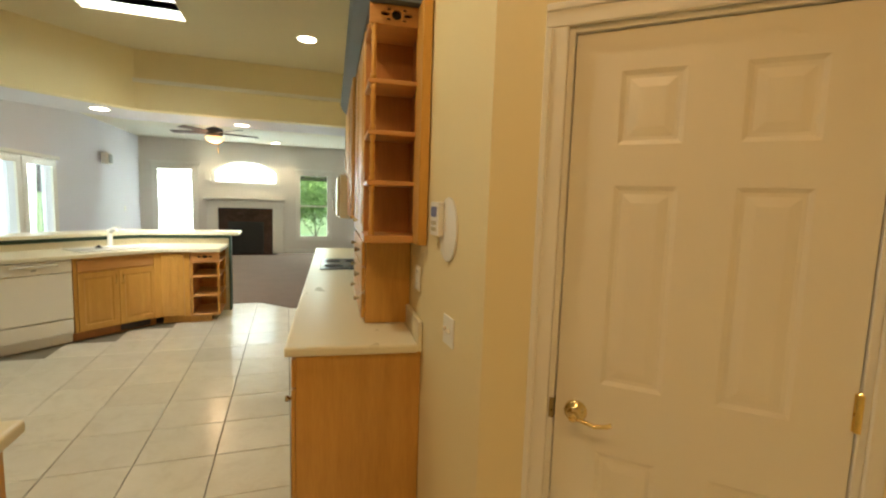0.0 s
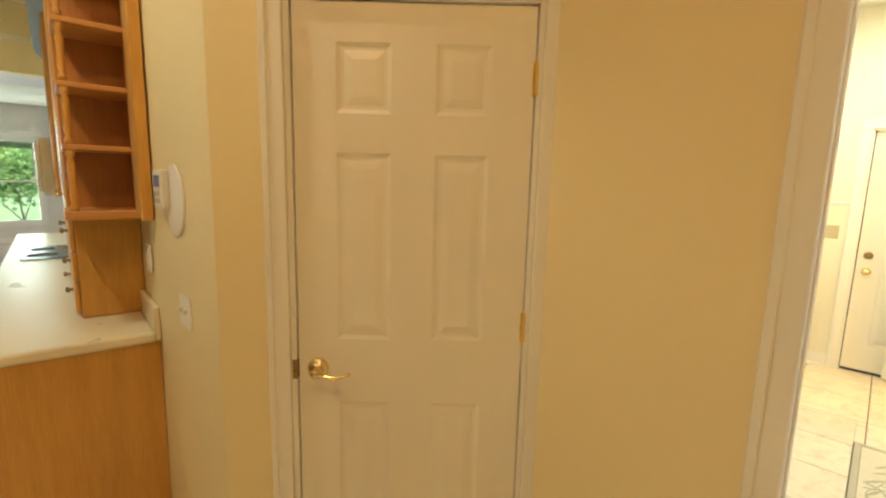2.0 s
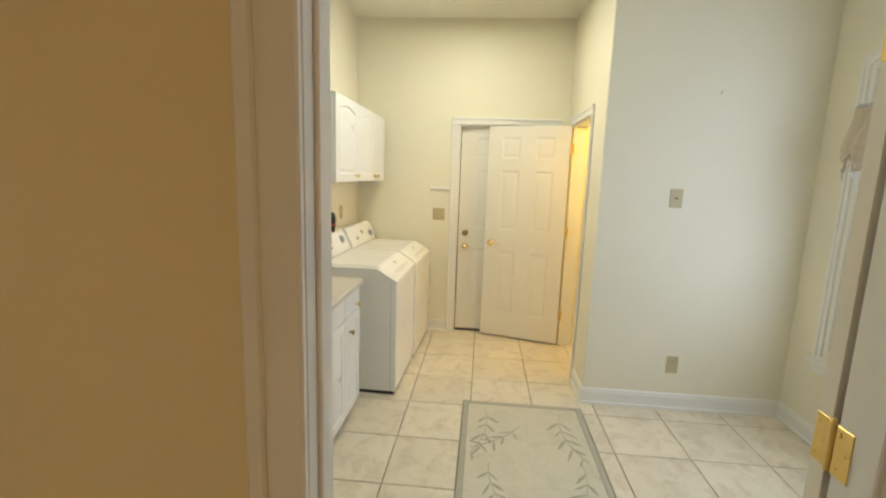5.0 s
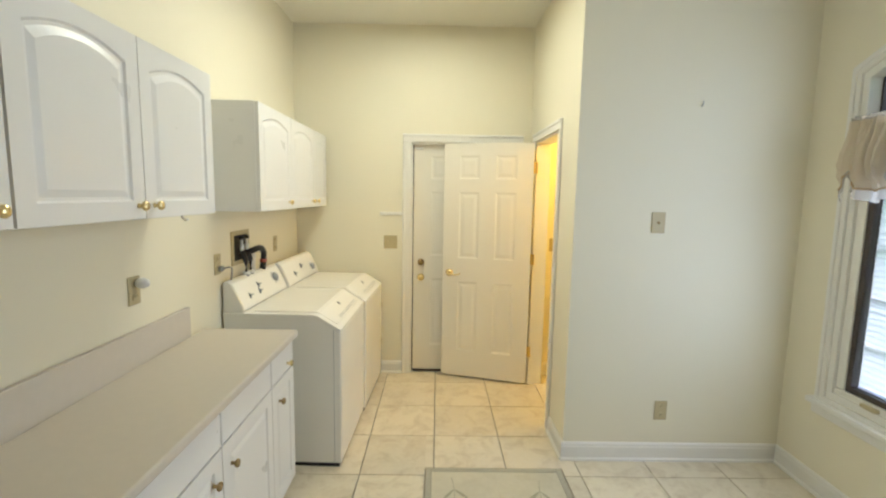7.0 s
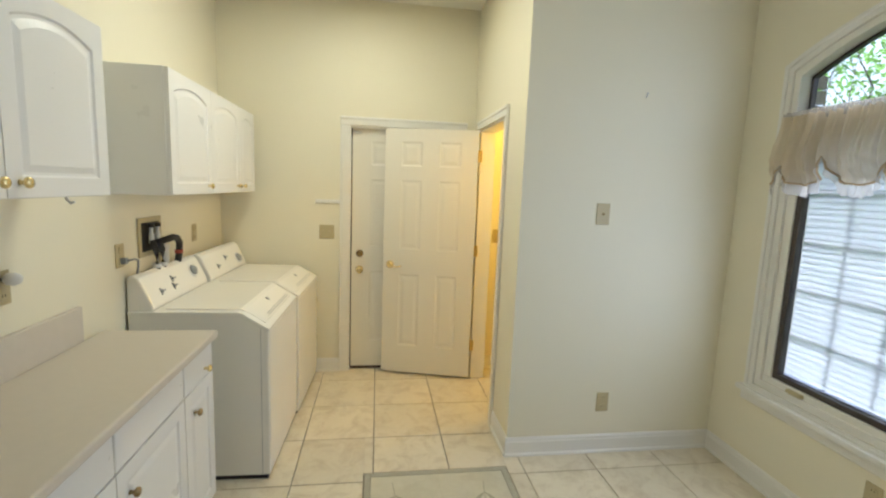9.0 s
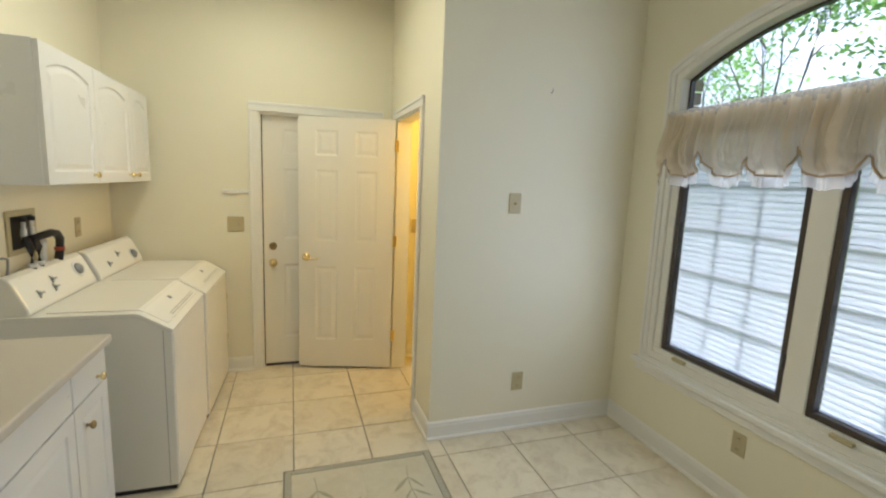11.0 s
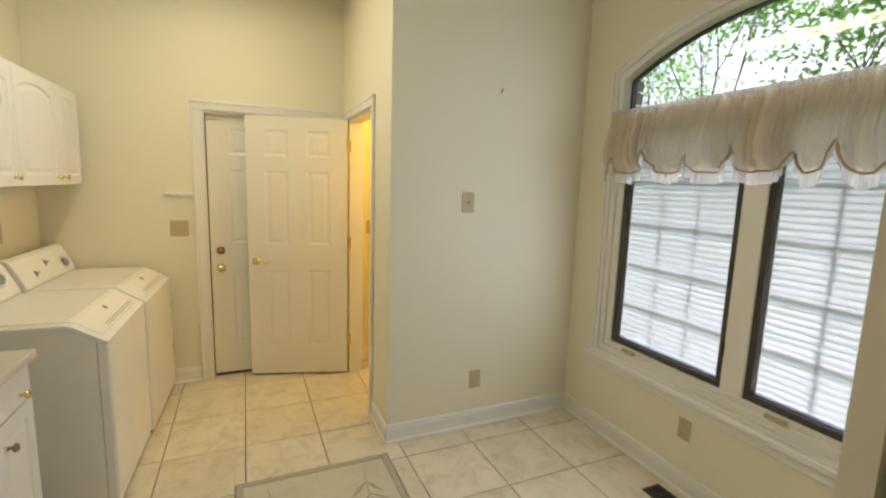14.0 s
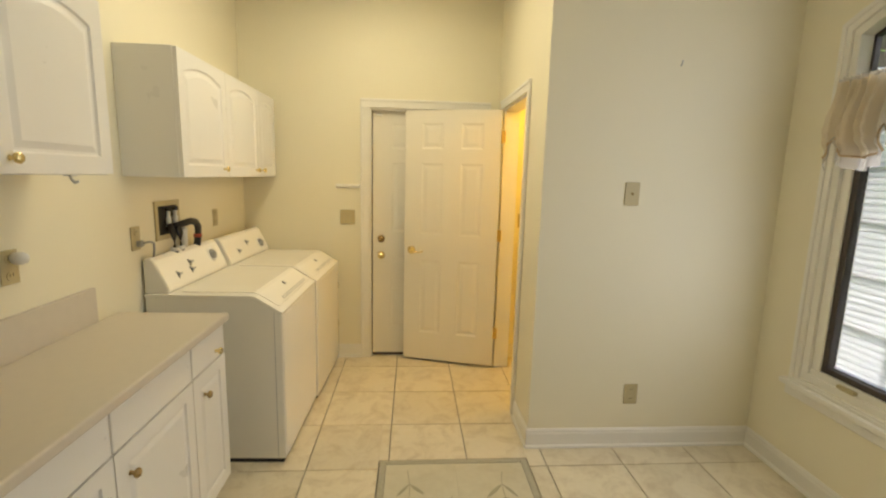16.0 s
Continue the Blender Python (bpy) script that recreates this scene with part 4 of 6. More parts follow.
m1 = washer(4.588, 5.283, "white enamel top-loading washing machine with slanted console", "washing_machine", ((0.20, 0.014), (0.42, 0.014), (0.40, 0.014), (0.80, 0.032)))
m2 = washer(5.293, 5.985, "white enamel dryer with slanted console and timer dial", "dryer", ((0.26, 0.014), (0.50, 0.014), (0.82, 0.032)))

# both stand a little askew, the dryer somewhat further out
for mm_, px, dy, turn in ((m1, 4.588, -0.006, -1.5), (m2, 5.293, -0.036, -2.4)):
    mm_.matrix_basis = Matrix.Translation((px, 1.274 + dy, 0)) @ Matrix.Rotation(radians(turn), 4, "Z") @ Matrix.Translation((-px, -1.274, 0)) @ mm_.matrix_basis

# ---- plates, outlets, hoses ----
def wall_plate(name, m, label, kind_, w=0.072, h=0.116, mat=ALMOND, group=""):
    """A cover plate: local x along the wall, y out of it, z up."""
    p = turned_thing(name, m, label, "switch" if "switch" in name else "outlet", group)
    piece("cover", box((-w / 2, 0, -h / 2), (w / 2, 0.006, h / 2), 0.003, 2), mat, p)
    if kind_ == "duplex":
        for z in (-0.028, 0.028):
            s = piece("socket", turned([(0, 0.017), (0.003, 0.017), (0.0035, 0.002)], (0, 0.0058, z), (0, 1, 0), 16), mat, p)
            for x in (-0.006, 0.006):
                piece("slot", box((x - 0.001, 0.009, z - 0.002), (x + 0.001, 0.0098, z + 0.008)), BLACK, s)
    elif kind_ == "toggle2":
        for x in (-0.023, 0.023):
            piece("toggle", box((x - 0.005, 0.005, -0.004), (x + 0.005, 0.018, 0.012), 0.002), mat, p)
    elif kind_ == "toggle":
        piece("toggle", box((-0.005, 0.005, -0.004), (0.005, 0.018, 0.012), 0.002), mat, p)
    elif kind_ == "jack":
        piece("jack", turned([(0, 0.008), (0.004, 0.008), (0.009, 0.005), (0.0095, 0.002)], (0, 0.0058, 0), (0, 1, 0), 12), KNOB, p, "dark coaxial socket")
    for z in ((-0.048, 0.048) if kind_ != "duplex" else (0.0,)):
        piece("screw", turned([(0, 0.003), (0.001, 0.003), (0.0012, 0.001)], (0, 0.0058, z), (0, 1, 0), 8), mat, p)
    return p


wall_plate("cable_jack", pose(JOG, -0.562, 1.473, 0, 0, 90), "almond cable socket plate on the cream wall", "jack", w=0.08, h=0.124)
wall_plate("outlet", pose(JOG, -0.66, 0.325, 0, 0, 90), "almond duplex outlet low on the cream wall", "duplex", w=0.078, h=0.122)
wall_plate("outlet", pose(3.734, WIN, 0.345), "almond duplex outlet below the window", "duplex")
wall_plate("light_switch", pose(FAR, 1.134, 1.194, 0, 0, 90), "almond double light switch beside the exterior door", "toggle2", w=0.118)
wall_plate("outlet", pose(3.885, LEFT, 1.205, 0, 0, 180), "almond outlet above the worktop with a clear plug", "duplex")
wall_plate("outlet", pose(4.585, LEFT, 1.205, 0, 0, 180), "almond outlet beside the washer box", "duplex")
wall_plate("outlet", pose(5.49, LEFT, 1.225, 0, 0, 180), "almond outlet above the dryer", "duplex")
wall_plate("light_switch", pose(FAR, -0.30, 1.19, 0, 0, 90), "amber-lit switch plate inside the bathroom", "toggle")
wall_plate("light_switch", pose(KW, 2.53, 1.07, 0, 0, 90), "cream double switch on the kitchen wall", "toggle2", w=0.116, mat=WHITE)
wall_plate("outlet", pose(KW, 2.98, 1.20, 0, 0, 90), "cream outlet above the kitchen worktop", "duplex", mat=WHITE)

pl = thing("night_light_plug", pose(3.90, LEFT - 0.012, 1.235), "small clear plug-in air freshener in the outlet", "plug")
piece("bulb", turned([(0, 0.012), (0.01, 0.02), (0.03, 0.022), (0.045, 0.016), (0.05, 0.004)], (3.893, LEFT - 0.009, 1.235), (0, -1, 0), 16), PVC, pl, smooth=True)
pg = thing("power_cord", pose(4.60, LEFT - 0.02, 1.18), "grey power plug and cord dropping behind the washer", "cord")
piece("plug", box((4.572, LEFT - 0.035, 1.165), (4.600, LEFT - 0.010, 1.195), 0.005, 2), APPLGREY, pg)
piece("cord", tube([(4.586, LEFT - 0.03, 1.18), (4.60, LEFT - 0.06, 1.188), (4.63, LEFT - 0.062, 1.178), (4.652, LEFT - 0.05, 1.14), (4.662, LEFT - 0.03, 1.05), (4.665, LEFT - 0.012, 0.95)], 0.005),
      APPLGREY, pg, smooth=True)

wb = thing("washer_outlet_box", pose(4.88, LEFT, 1.17), "almond recessed washer box with valves, its shaded opening a black panel", "supply box")
piece("frame", plate(rect(4.757, 1.165, 5.005, 1.372), [rect(4.785, 1.19, 4.978, 1.345)], depth=-0.010, plane="xz", at=LEFT - 0.0005, bevel=0.002), ALMOND, wb)
# flat black panel paints the shade inside the box
piece("recess_shade", box((4.785, LEFT - 0.0035, 1.19), (4.978, LEFT - 0.001, 1.345)), BLACK, wb, "black panel for the shaded recess")
for x in (4.845, 4.915):
    v = piece("valve", turned([(0, 0.013), (0.05, 0.013), (0.055, 0.009), (0.09, 0.009)], (x, LEFT - 0.03, 1.235), (0, 0, 1), 12), PVC, wb, "white supply tube", True)
    piece("valve_handle", turned([(0, 0.016), (0.012, 0.018), (0.02, 0.014), (0.021, 0.002)], (x, LEFT - 0.03, 1.320), (0, 0, 1), 12), BLACK, v, smooth=True)
for nm, pts, r in (("fill_hose", [(4.845, LEFT - 0.032, 1.25), (4.848, LEFT - 0.05, 1.19), (4.85, LEFT - 0.05, 1.10), (4.85, LEFT - 0.03, 0.95)], 0.016),
                   ("fill_hose", [(4.915, LEFT - 0.032, 1.25), (4.915, LEFT - 0.05, 1.19), (4.917, LEFT - 0.05, 1.10), (4.917, LEFT - 0.03, 0.95)], 0.016),
                   ("drain_hose", [(4.90, LEFT - 0.02, 1.228), (4.94, LEFT - 0.06, 1.243), (5.00, LEFT - 0.07, 1.250), (5.055, LEFT - 0.07, 1.240), (5.088, LEFT - 0.07, 1.210), (5.096, LEFT - 0.062, 1.145), (5.096, LEFT - 0.03, 0.95)], 0.019)):
    h = thing(nm, pose(*pts[-1]), "black rubber washer hose" if nm == "fill_hose" else "thick black drain hose bent over", "hose", "washer hoses")
    piece("hose", tube(pts, r, 12), BLACK, h, smooth=True)
    piece("collar", turned([(0, r + 0.004), (0.02, r + 0.004), (0.021, r)], (pts[-2][0], pts[-2][1], pts[-2][2]), (0, 0, 1), 12), PVC if nm == "fill_hose" else COPPER, h, smooth=True)

stp = thing("standpipe", pose(4.99, LEFT - 0.03, 0.95), "white plastic standpipe beside the washer hoses", "pipe")
piece("pipe", turned([(0, 0.019), (0.235, 0.019), (0.238, 0.023), (0.262, 0.023), (0.264, 0.016)], (4.985, LEFT - 0.035, 0.95), (0, 0, 1), 14), PVC, stp, smooth=True)

cf = turned_thing("ceiling_light", pose(4.80, 0.88, CL, 0, 0, -8), "long white fluorescent ceiling light, lit", "ceiling light")
for a, b in (((-0.64, -0.19), (0.64, -0.165)), ((-0.64, 0.165), (0.64, 0.19)), ((-0.64, -0.165), (-0.61, 0.165)), ((0.61, -0.165), (0.64, 0.165))):
    piece("frame", box((*a, -0.045), (*b, -0.0005), 0.004), WHITE, cf)
piece("pan", box((-0.609, -0.164, -0.012), (0.609, 0.164, -0.001)), WHITE, cf)

hr = thing("key_rail", pose(FAR, 1.115, 1.442), "narrow white wooden peg rail on the end wall", "rail")
piece("rail", box((FAR - 0.014, 1.005, 1.428), (FAR - 0.0005, 1.225, 1.458), 0.004), WHITE, hr)
for y in (1.05, 1.115, 1.18):
    piece("peg", turned([(0, 0.005), (0.02, 0.005), (0.024, 0.008), (0.03, 0.006), (0.031, 0.001)], (FAR - 0.013, y, 1.443), (-1, 0, 0), 10), WHITE, hr, smooth=True)
nl = thing("nail", pose(JOG, -0.761, 2.14), "small bent steel nail in the wall", "nail")
piece("shaft", tube([(JOG + 0.005, -0.761, 2.135), (JOG - 0.012, -0.761, 2.142), (JOG - 0.016, -0.761, 2.160)], 0.0035, 8), STEEL, nl)

fv = thing("floor_vent", pose(3.66, -1.25, 0), "brown metal floor register below the window", "vent")
piece("frame", plate(rect(3.50, -1.33, 3.80, -1.21), [rect(3.52, -1.315, 3.78, -1.225)], depth=0.006, plane="xy", at=0.001, bevel=0.002), SASH, fv)
# thin black sheet paints the dark depth below the louvres
piece("duct_shade", box((3.52, -1.315, 0.0008), (3.78, -1.225, 0.002)), BLACK, fv)
for i in range(12):
    piece("louvre", box((3.526 + i * 0.0212, -1.312, 0.002), (3.534 + i * 0.0212, -1.228, 0.0062)), SASH, fv)

# ---- kitchen: right-hand run ----
def wood_door(x0, x1, z0, z1, y):
    return shaped_door(x0, x1, z0, z1, y, False)


YS, YE = 2.895, 7.0
RX = 0.795          # front of the base cabinets
ys = [YS, 3.45, 4.05, 4.65, 5.25, 5.9, 6.45, YE - 0.02]
for a, b in zip(ys, ys[1:]):
    c = thing("kitchen_base_cabinet", pose(RX, a, 0), "honey maple base cabinet with drawer and door", "cabinet", "kitchen base cabinets")
    piece("body", box((RX + 0.02, a + 0.001, 0.09), (KW - 0.002, b - 0.001, 0.868), 0.002), MAPLE, c)
    piece("toe_kick", box((RX + 0.08, a + 0.002, 0.0), (KW - 0.01, b - 0.002, 0.09)), MAPLEDARK, c)
    for nm, z0, z1, kz in (("drawer_front", 0.725, 0.855, 0.79), ("door", 0.10, 0.715, 0.66)):
        d = piece(nm, box((RX, a + 0.006, z0), (RX + 0.019, b - 0.006, z1), 0.005, 2), MAPLE, c)
        piece("knob", turned([(0, 0.008), (0.012, 0.006), (0.018, 0.015), (0.028, 0.013), (0.030, 0.002)], (RX, (a + b) / 2 if nm == "drawer_front" else a + 0.05, kz), (-1, 0, 0), 14),
              KNOB, d, "dark bronze knob", True)
kw_ = thing("kitchen_worktop", pose(1.07, 4.9, 0.868), "cream solid-surface worktop along the kitchen wall", "worktop")
piece("top", plate([(0.765, 2.885), (KW - 0.022, 2.862), (KW - 0.022, YE), (0.765, YE)], depth=0.042, plane="xy", at=0.870, bevel=0.010), KCOUNTER, kw_)
piece("backsplash", box((KW - 0.021, 2.875, 0.872), (KW - 0.001, YE, 1.012), 0.004, 2), KCOUNTER, kw_)

# hutch standing on the worktop with small drawers and tall doors above
hu = thing("hutch", pose(1.25, 3.75, 0.912), "tall honey maple hutch standing on the worktop", "cabinet")
HX, HY0, HY1 = 1.118, 3.245, 4.15
piece("body", box((HX + 0.02, HY0, 0.914), (KW - 0.002, HY1, 2.42), 0.002), MAPLE, hu)
for k, (z0, z1) in enumerate(((0.935, 1.065), (1.075, 1.205), (1.215, 1.345))):
    for a, b in ((HY0 + 0.03, HY0 + 0.45), (HY0 + 0.46, HY1 - 0.02)):
        d = piece("drawer_front", box((HX, a, z0), (HX + 0.019, b, z1), 0.005, 2), MAPLE, hu)
        piece("knob", turned([(0, 0.008), (0.012, 0.006), (0.018, 0.014), (0.028, 0.012), (0.030, 0.002)], (HX, (a + b) / 2, (z0 + z1) / 2), (-1, 0, 0), 12), KNOB, d, "dark bronze knob", True)
for a, b in ((HY0 + 0.02, HY0 + 0.45), (HY0 + 0.455, HY1 - 0.01)):
    d = piece("door", box((HX, a, 1.365), (HX + 0.019, b, 2.40), 0.005, 2), MAPLE, hu)
    piece("raised_panel", box((HX - 0.004, a + 0.06, 1.43), (HX + 0.002, b - 0.06, 2.34), 0.003, 1), MAPLE, d)
    piece("knob", turned([(0, 0.008), (0.012, 0.006), (0.018, 0.014), (0.028, 0.012), (0.030, 0.002)], (HX, b - 0.035, 1.44), (-1, 0, 0), 12), BRASS, d, "brass knob", True)
bm = plate([(HX + 0.03, 2.425), (HX + 0.0, 2.425), (HX - 0.02, 2.45), (HX - 0.06, 2.50), (HX - 0.075, 2.54), (KW - 0.002, 2.54), (KW - 0.002, 2.425)], depth=2.98, plane="xz", at=2.93)
piece("crown", bm, CROWN, hu, "blue-grey painted crown moulding")

# open end shelves with turned front post and pierced top rail
sh = thing("end_shelf", pose(1.25, 3.1, 1.365), "open honey maple end shelves with a turned post", "shelf")
SY = 2.972
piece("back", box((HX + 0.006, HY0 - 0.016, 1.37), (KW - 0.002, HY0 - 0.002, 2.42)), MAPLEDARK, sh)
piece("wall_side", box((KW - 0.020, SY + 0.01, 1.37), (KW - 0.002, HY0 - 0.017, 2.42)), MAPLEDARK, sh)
piece("wall_stile", box((KW - 0.042, SY - 0.135, 1.37), (KW - 0.002, SY + 0.016, 2.42), 0.003), MAPLE, sh)
for z, t in ((1.368, 0.034), (1.632, 0.020), (1.858, 0.020), (2.082, 0.020), (2.335, 0.02)):
    piece("shelf", box((HX - (0.012 if t > 0.03 else 0.0), SY - (0.012 if t > 0.03 else 0.0), z), (KW - 0.021, HY0 - 0.017, z + t), 0.004, 2), MAPLEX, sh)
for z0, z1 in ((1.402, 1.632), (1.652, 1.858), (1.878, 2.082), (2.102, 2.335)):
    L = z1 - z0
    prof = [(0, 0.014), (0.02, 0.014), (0.03, 0.008), (0.05, 0.013), (L * 0.5, 0.010), (L - 0.05, 0.013), (L - 0.03, 0.008), (L - 0.02, 0.014), (L, 0.014)]
    piece("post", turned(prof, (HX + 0.022, SY + 0.016, z0), (0, 0, 1), 14), MAPLE, sh, smooth=True)
xm = (HX + KW) / 2 - 0.01


def oval(cx, cz, rx, rz, n=16):
    return [(cx + rx * math.cos(2 * math.pi * i / n), cz + rz * math.sin(2 * math.pi * i / n)) for i in range(n)]


piece("top_rail", plate(rect(HX, 2.338, KW - 0.003, 2.42), [oval(xm, 2.38, 0.022, 0.022), oval(xm - 0.05, 2.38, 0.020, 0.008), oval(xm + 0.05, 2.38, 0.020, 0.008),
                                                            oval(xm - 0.035, 2.402, 0.010, 0.007), oval(xm + 0.035, 2.402, 0.010, 0.007),
                                                            oval(xm - 0.035, 2.358, 0.010, 0.007), oval(xm + 0.035, 2.358, 0.010, 0.007)], depth=0.016, plane="xz", at=SY), MAPLEX, sh, "pierced top rail with cut-out flower")
# black sheet that paints the shade seen through the cut-outs
piece("cutout_shade", box((HX + 0.004, SY + 0.03, 2.355), (KW - 0.022, SY + 0.034, 2.42)), FLATBLACK, sh)

ck = thing("cooktop", pose(1.08, 5.55, 0.913), "black glass cooktop set in the worktop", "cooktop")
piece("glass_plate", box((0.86, 5.12, 0.913), (1.32, 5.86, 0.920), 0.003), COOKGLASS, ck)
for x, y, r in ((0.98, 5.32, 0.09), (1.2, 5.32, 0.075), (0.98, 5.66, 0.075), (1.2, 5.66, 0.09)):
    piece("burner_ring", turned([(0, r), (0.002, r), (0.0021, r - 0.008)], (x, y, 0.9205), (0, 0, 1), 28), FLATBLACK, ck, smooth=True)
ts = thing("kettle", pose(1.33, 6.1, 0.913), "dark kettle-like appliance beside the cooktop", "appliance")
piece("body", turned([(0, 0.05), (0.03, 0.055), (0.10, 0.045), (0.15, 0.03), (0.16, 0.004)], (1.29, 6.2, 0.913), (0, 0, 1)), BLACK, ts, smooth=True)
mw = thing("microwave", pose(1.2, 5.5, 1.38), "white over-range microwave oven", "microwave")
piece("body", box((1.03, 5.12, 1.38), (KW - 0.002, 5.88, 1.78), 0.008, 2), APPL, mw)
d = piece("door", box((1.005, 5.13, 1.40), (1.029, 5.68, 1.76), 0.006, 2), APPL, mw)
piece("handle", tube([(0.985, 5.64, 1.44), (0.978, 5.64, 1.5), (0.978, 5.64, 1.66), (0.985, 5.64, 1.72)], 0.008), APPL, d, smooth=True)
uc = thing("kitchen_wall_cabinet", pose(1.2, 4.6, 1.40), "honey maple wall cabinet beside the microwave", "cabinet")
piece("body", box((1.118, 4.16, 1.42), (KW - 0.002, 5.10, 2.42), 0.002), MAPLE, uc)
for a, b in ((4.165, 4.63), (4.635, 5.095)):
    d = piece("door", box((1.098, a, 1.425), (1.117, b, 2.40), 0.005, 2), MAPLE, uc)
    piece("raised_panel", box((1.094, a + 0.06, 1.485), (1.100, b - 0.06, 2.34), 0.003, 1), MAPLE, d)
ac = thing("kitchen_wall_cabinet", pose(1.2, 5.5, 1.80), "short honey maple wall cabinet above the microwave", "cabinet")
piece("body", box((1.118, 5.104, 1.785), (KW - 0.002, 5.90, 2.42), 0.002), MAPLE, ac)
for a, b in ((5.11, 5.50), (5.505, 5.895)):
    piece("door", box((1.098, a, 1.79), (1.117, b, 2.40), 0.005, 2), MAPLE, ac)

# thermostat with its backing plate
th_ = thing("thermostat", pose(KW, 2.75, 1.45), "cream keypad thermostat with blue display on the wall", "thermostat")
piece("wall_plate", plate(oval(2.74, 1.43, 0.10, 0.125, 28), depth=-0.008, plane="yz", at=KW - 0.0005, bevel=0.002), WHITE, th_)
b_ = piece("housing", box((KW - 0.034, 2.78, 1.40), (KW - 0.008, 2.885, 1.535), 0.005, 2), WHITE, th_)
piece("display", box((KW - 0.0355, 2.80, 1.475), (KW - 0.0335, 2.868, 1.515)), DISPLAY, b_, "blue-grey display")
for r_ in range(2):
    for q_ in range(3):
        piece("button", box((KW - 0.036, 2.803 + q_ * 0.023, 1.418 + r_ * 0.024), (KW - 0.0338, 2.818 + q_ * 0.023, 1.434 + r_ * 0.024), 0.001), ALMOND, b_)

th_.matrix_basis = Matrix.Translation((0, -0.17, 0.03)) @ th_.matrix_basis

for ob in [o for o in bpy.data.objects if o.parent is None and o.name.split(".")[0] in ("kitchen_base_cabinet", "kitchen_worktop", "hutch", "end_shelf", "cooktop", "kettle", "microwave", "kitchen_wall_cabinet")]:
    ob.matrix_basis = RUN @ ob.matrix_basis

# island corner
isl = thing("island", pose(-0.5, 1.95, 0), "honey maple island with a cream solid-surface top", "island")
piece("body", box((-1.15, 1.45, 0.0), (0.045, 2.42, 0.868), 0.003), MAPLE, isl)
piece("end_panel", box((0.045, 1.50, 0.10), (0.051, 2.37, 0.80), 0.002), MAPLE, isl)
piece("top", box((-1.20, 1.40, 0.870), (0.075, 2.475, 0.912), 0.012, 3), KCOUNTER, isl)

# ---- kitchen: peninsula with sink and dishwasher ----
# local x runs along the angled front towards the bend, y into the cabinets
PEN = pose(-1.72, 6.02, 0, 0, 0, 42)
dwm = turned_thing("dishwasher", PEN, "white built-in dishwasher with curved handle", "dishwasher")
DW0 = 0.0
piece("tub", box((DW0, 0.03, 0.09), (DW0 + 0.60, 0.58, 0.865)), APPL, dwm)
dd = piece("door", box((DW0 + 0.004, 0.0, 0.27), (DW0 + 0.596, 0.03, 0.735), 0.005, 2), APPL, dwm)
piece("control_panel", box((DW0 + 0.004, -0.008, 0.74), (DW0 + 0.596, 0.03, 0.862), 0.008, 2), APPL, dwm)
piece("lower_panel", box((DW0 + 0.004, 0.004, 0.115), (DW0 + 0.596, 0.03, 0.255), 0.004, 1), APPL, dwm)
piece("handle", tube([(DW0 + 0.12, -0.006, 0.815), (DW0 + 0.16, -0.022, 0.823), (DW0 + 0.44, -0.022, 0.823), (DW0 + 0.48, -0.006, 0.815)], 0.010), APPL, dwm, smooth=True)
piece("badge", box((DW0 + 0.27, -0.0095, 0.775), (DW0 + 0.31, -0.0075, 0.79)), APPLGREY, dwm)
piece("toe_kick", box((DW0, 0.06, 0.0), (DW0 + 0.60, 0.5, 0.09)), APPL, dwm)
sk = turned_thing("sink_base_cabinet", PEN, "honey maple sink cabinet with two doors", "cabinet")
S0, S1 = 0.612, 1.435
piece("body", box((S0, 0.02, 0.09), (S1, 0.58, 0.866), 0.002), MAPLE, sk)
piece("toe_kick", box((S0, 0.07, 0.0), (S1, 0.5, 0.09)), MAPLEDARK, sk)
piece("false_drawer_front", box((S0 + 0.03, 0.0, 0.725), (S1 - 0.02, 0.019, 0.845), 0.006, 2), MAPLEX, sk)
for a, b, kx in ((S0 + 0.03, (S0 + S1) / 2 - 0.003, (S0 + S1) / 2 - 0.035), ((S0 + S1) / 2 + 0.003, S1 - 0.02, (S0 + S1) / 2 + 0.035)):
    d = piece("door", wood_door(a, b, 0.105, 0.71, 0.0), MAPLE, sk)
    piece("pull", tube([(kx, 0.0, 0.56), (kx, -0.022, 0.57), (kx, -0.022, 0.65), (kx, 0.0, 0.66)], 0.005), BRASS, d, smooth=True)
piece("vent", box((S0 + 0.44, 0.055, 0.012), (S1 - 0.07, 0.069, 0.085)), SASH, sk, "dark toe-kick register")
# bend and straight end along x
BX, BY = -0.63, 6.985
cn = thing("corner_cabinet", pose(-0.45, 7.2, 0), "narrow honey maple corner cabinet", "cabinet")
piece("body", box((BX + 0.005, BY + 0.012, 0.09), (BX + 0.305, BY + 0.60, 0.866), 0.002), MAPLE, cn)
piece("toe_kick", box((BX + 0.005, BY + 0.07, 0.0), (BX + 0.53, BY + 0.6, 0.09)), MAPLE, cn)
piece("door", wood_door(BX + 0.03, BX + 0.245, 0.105, 0.85, BY - 0.008), MAPLE, cn)
piece("filler", plate([(-0.685, 6.945), (-0.62, 7.0), (-0.62, 7.5), (-1.05, 7.32)], depth=0.776, plane="xy", at=0.09), MAPLE, cn)
es = thing("peninsula_end_shelf", pose(-0.2, 7.2, 0.09), "open honey maple corner shelves with turned post", "shelf")
E0, E1 = BX + 0.31, 0.0
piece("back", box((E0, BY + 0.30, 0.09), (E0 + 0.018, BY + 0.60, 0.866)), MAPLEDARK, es)
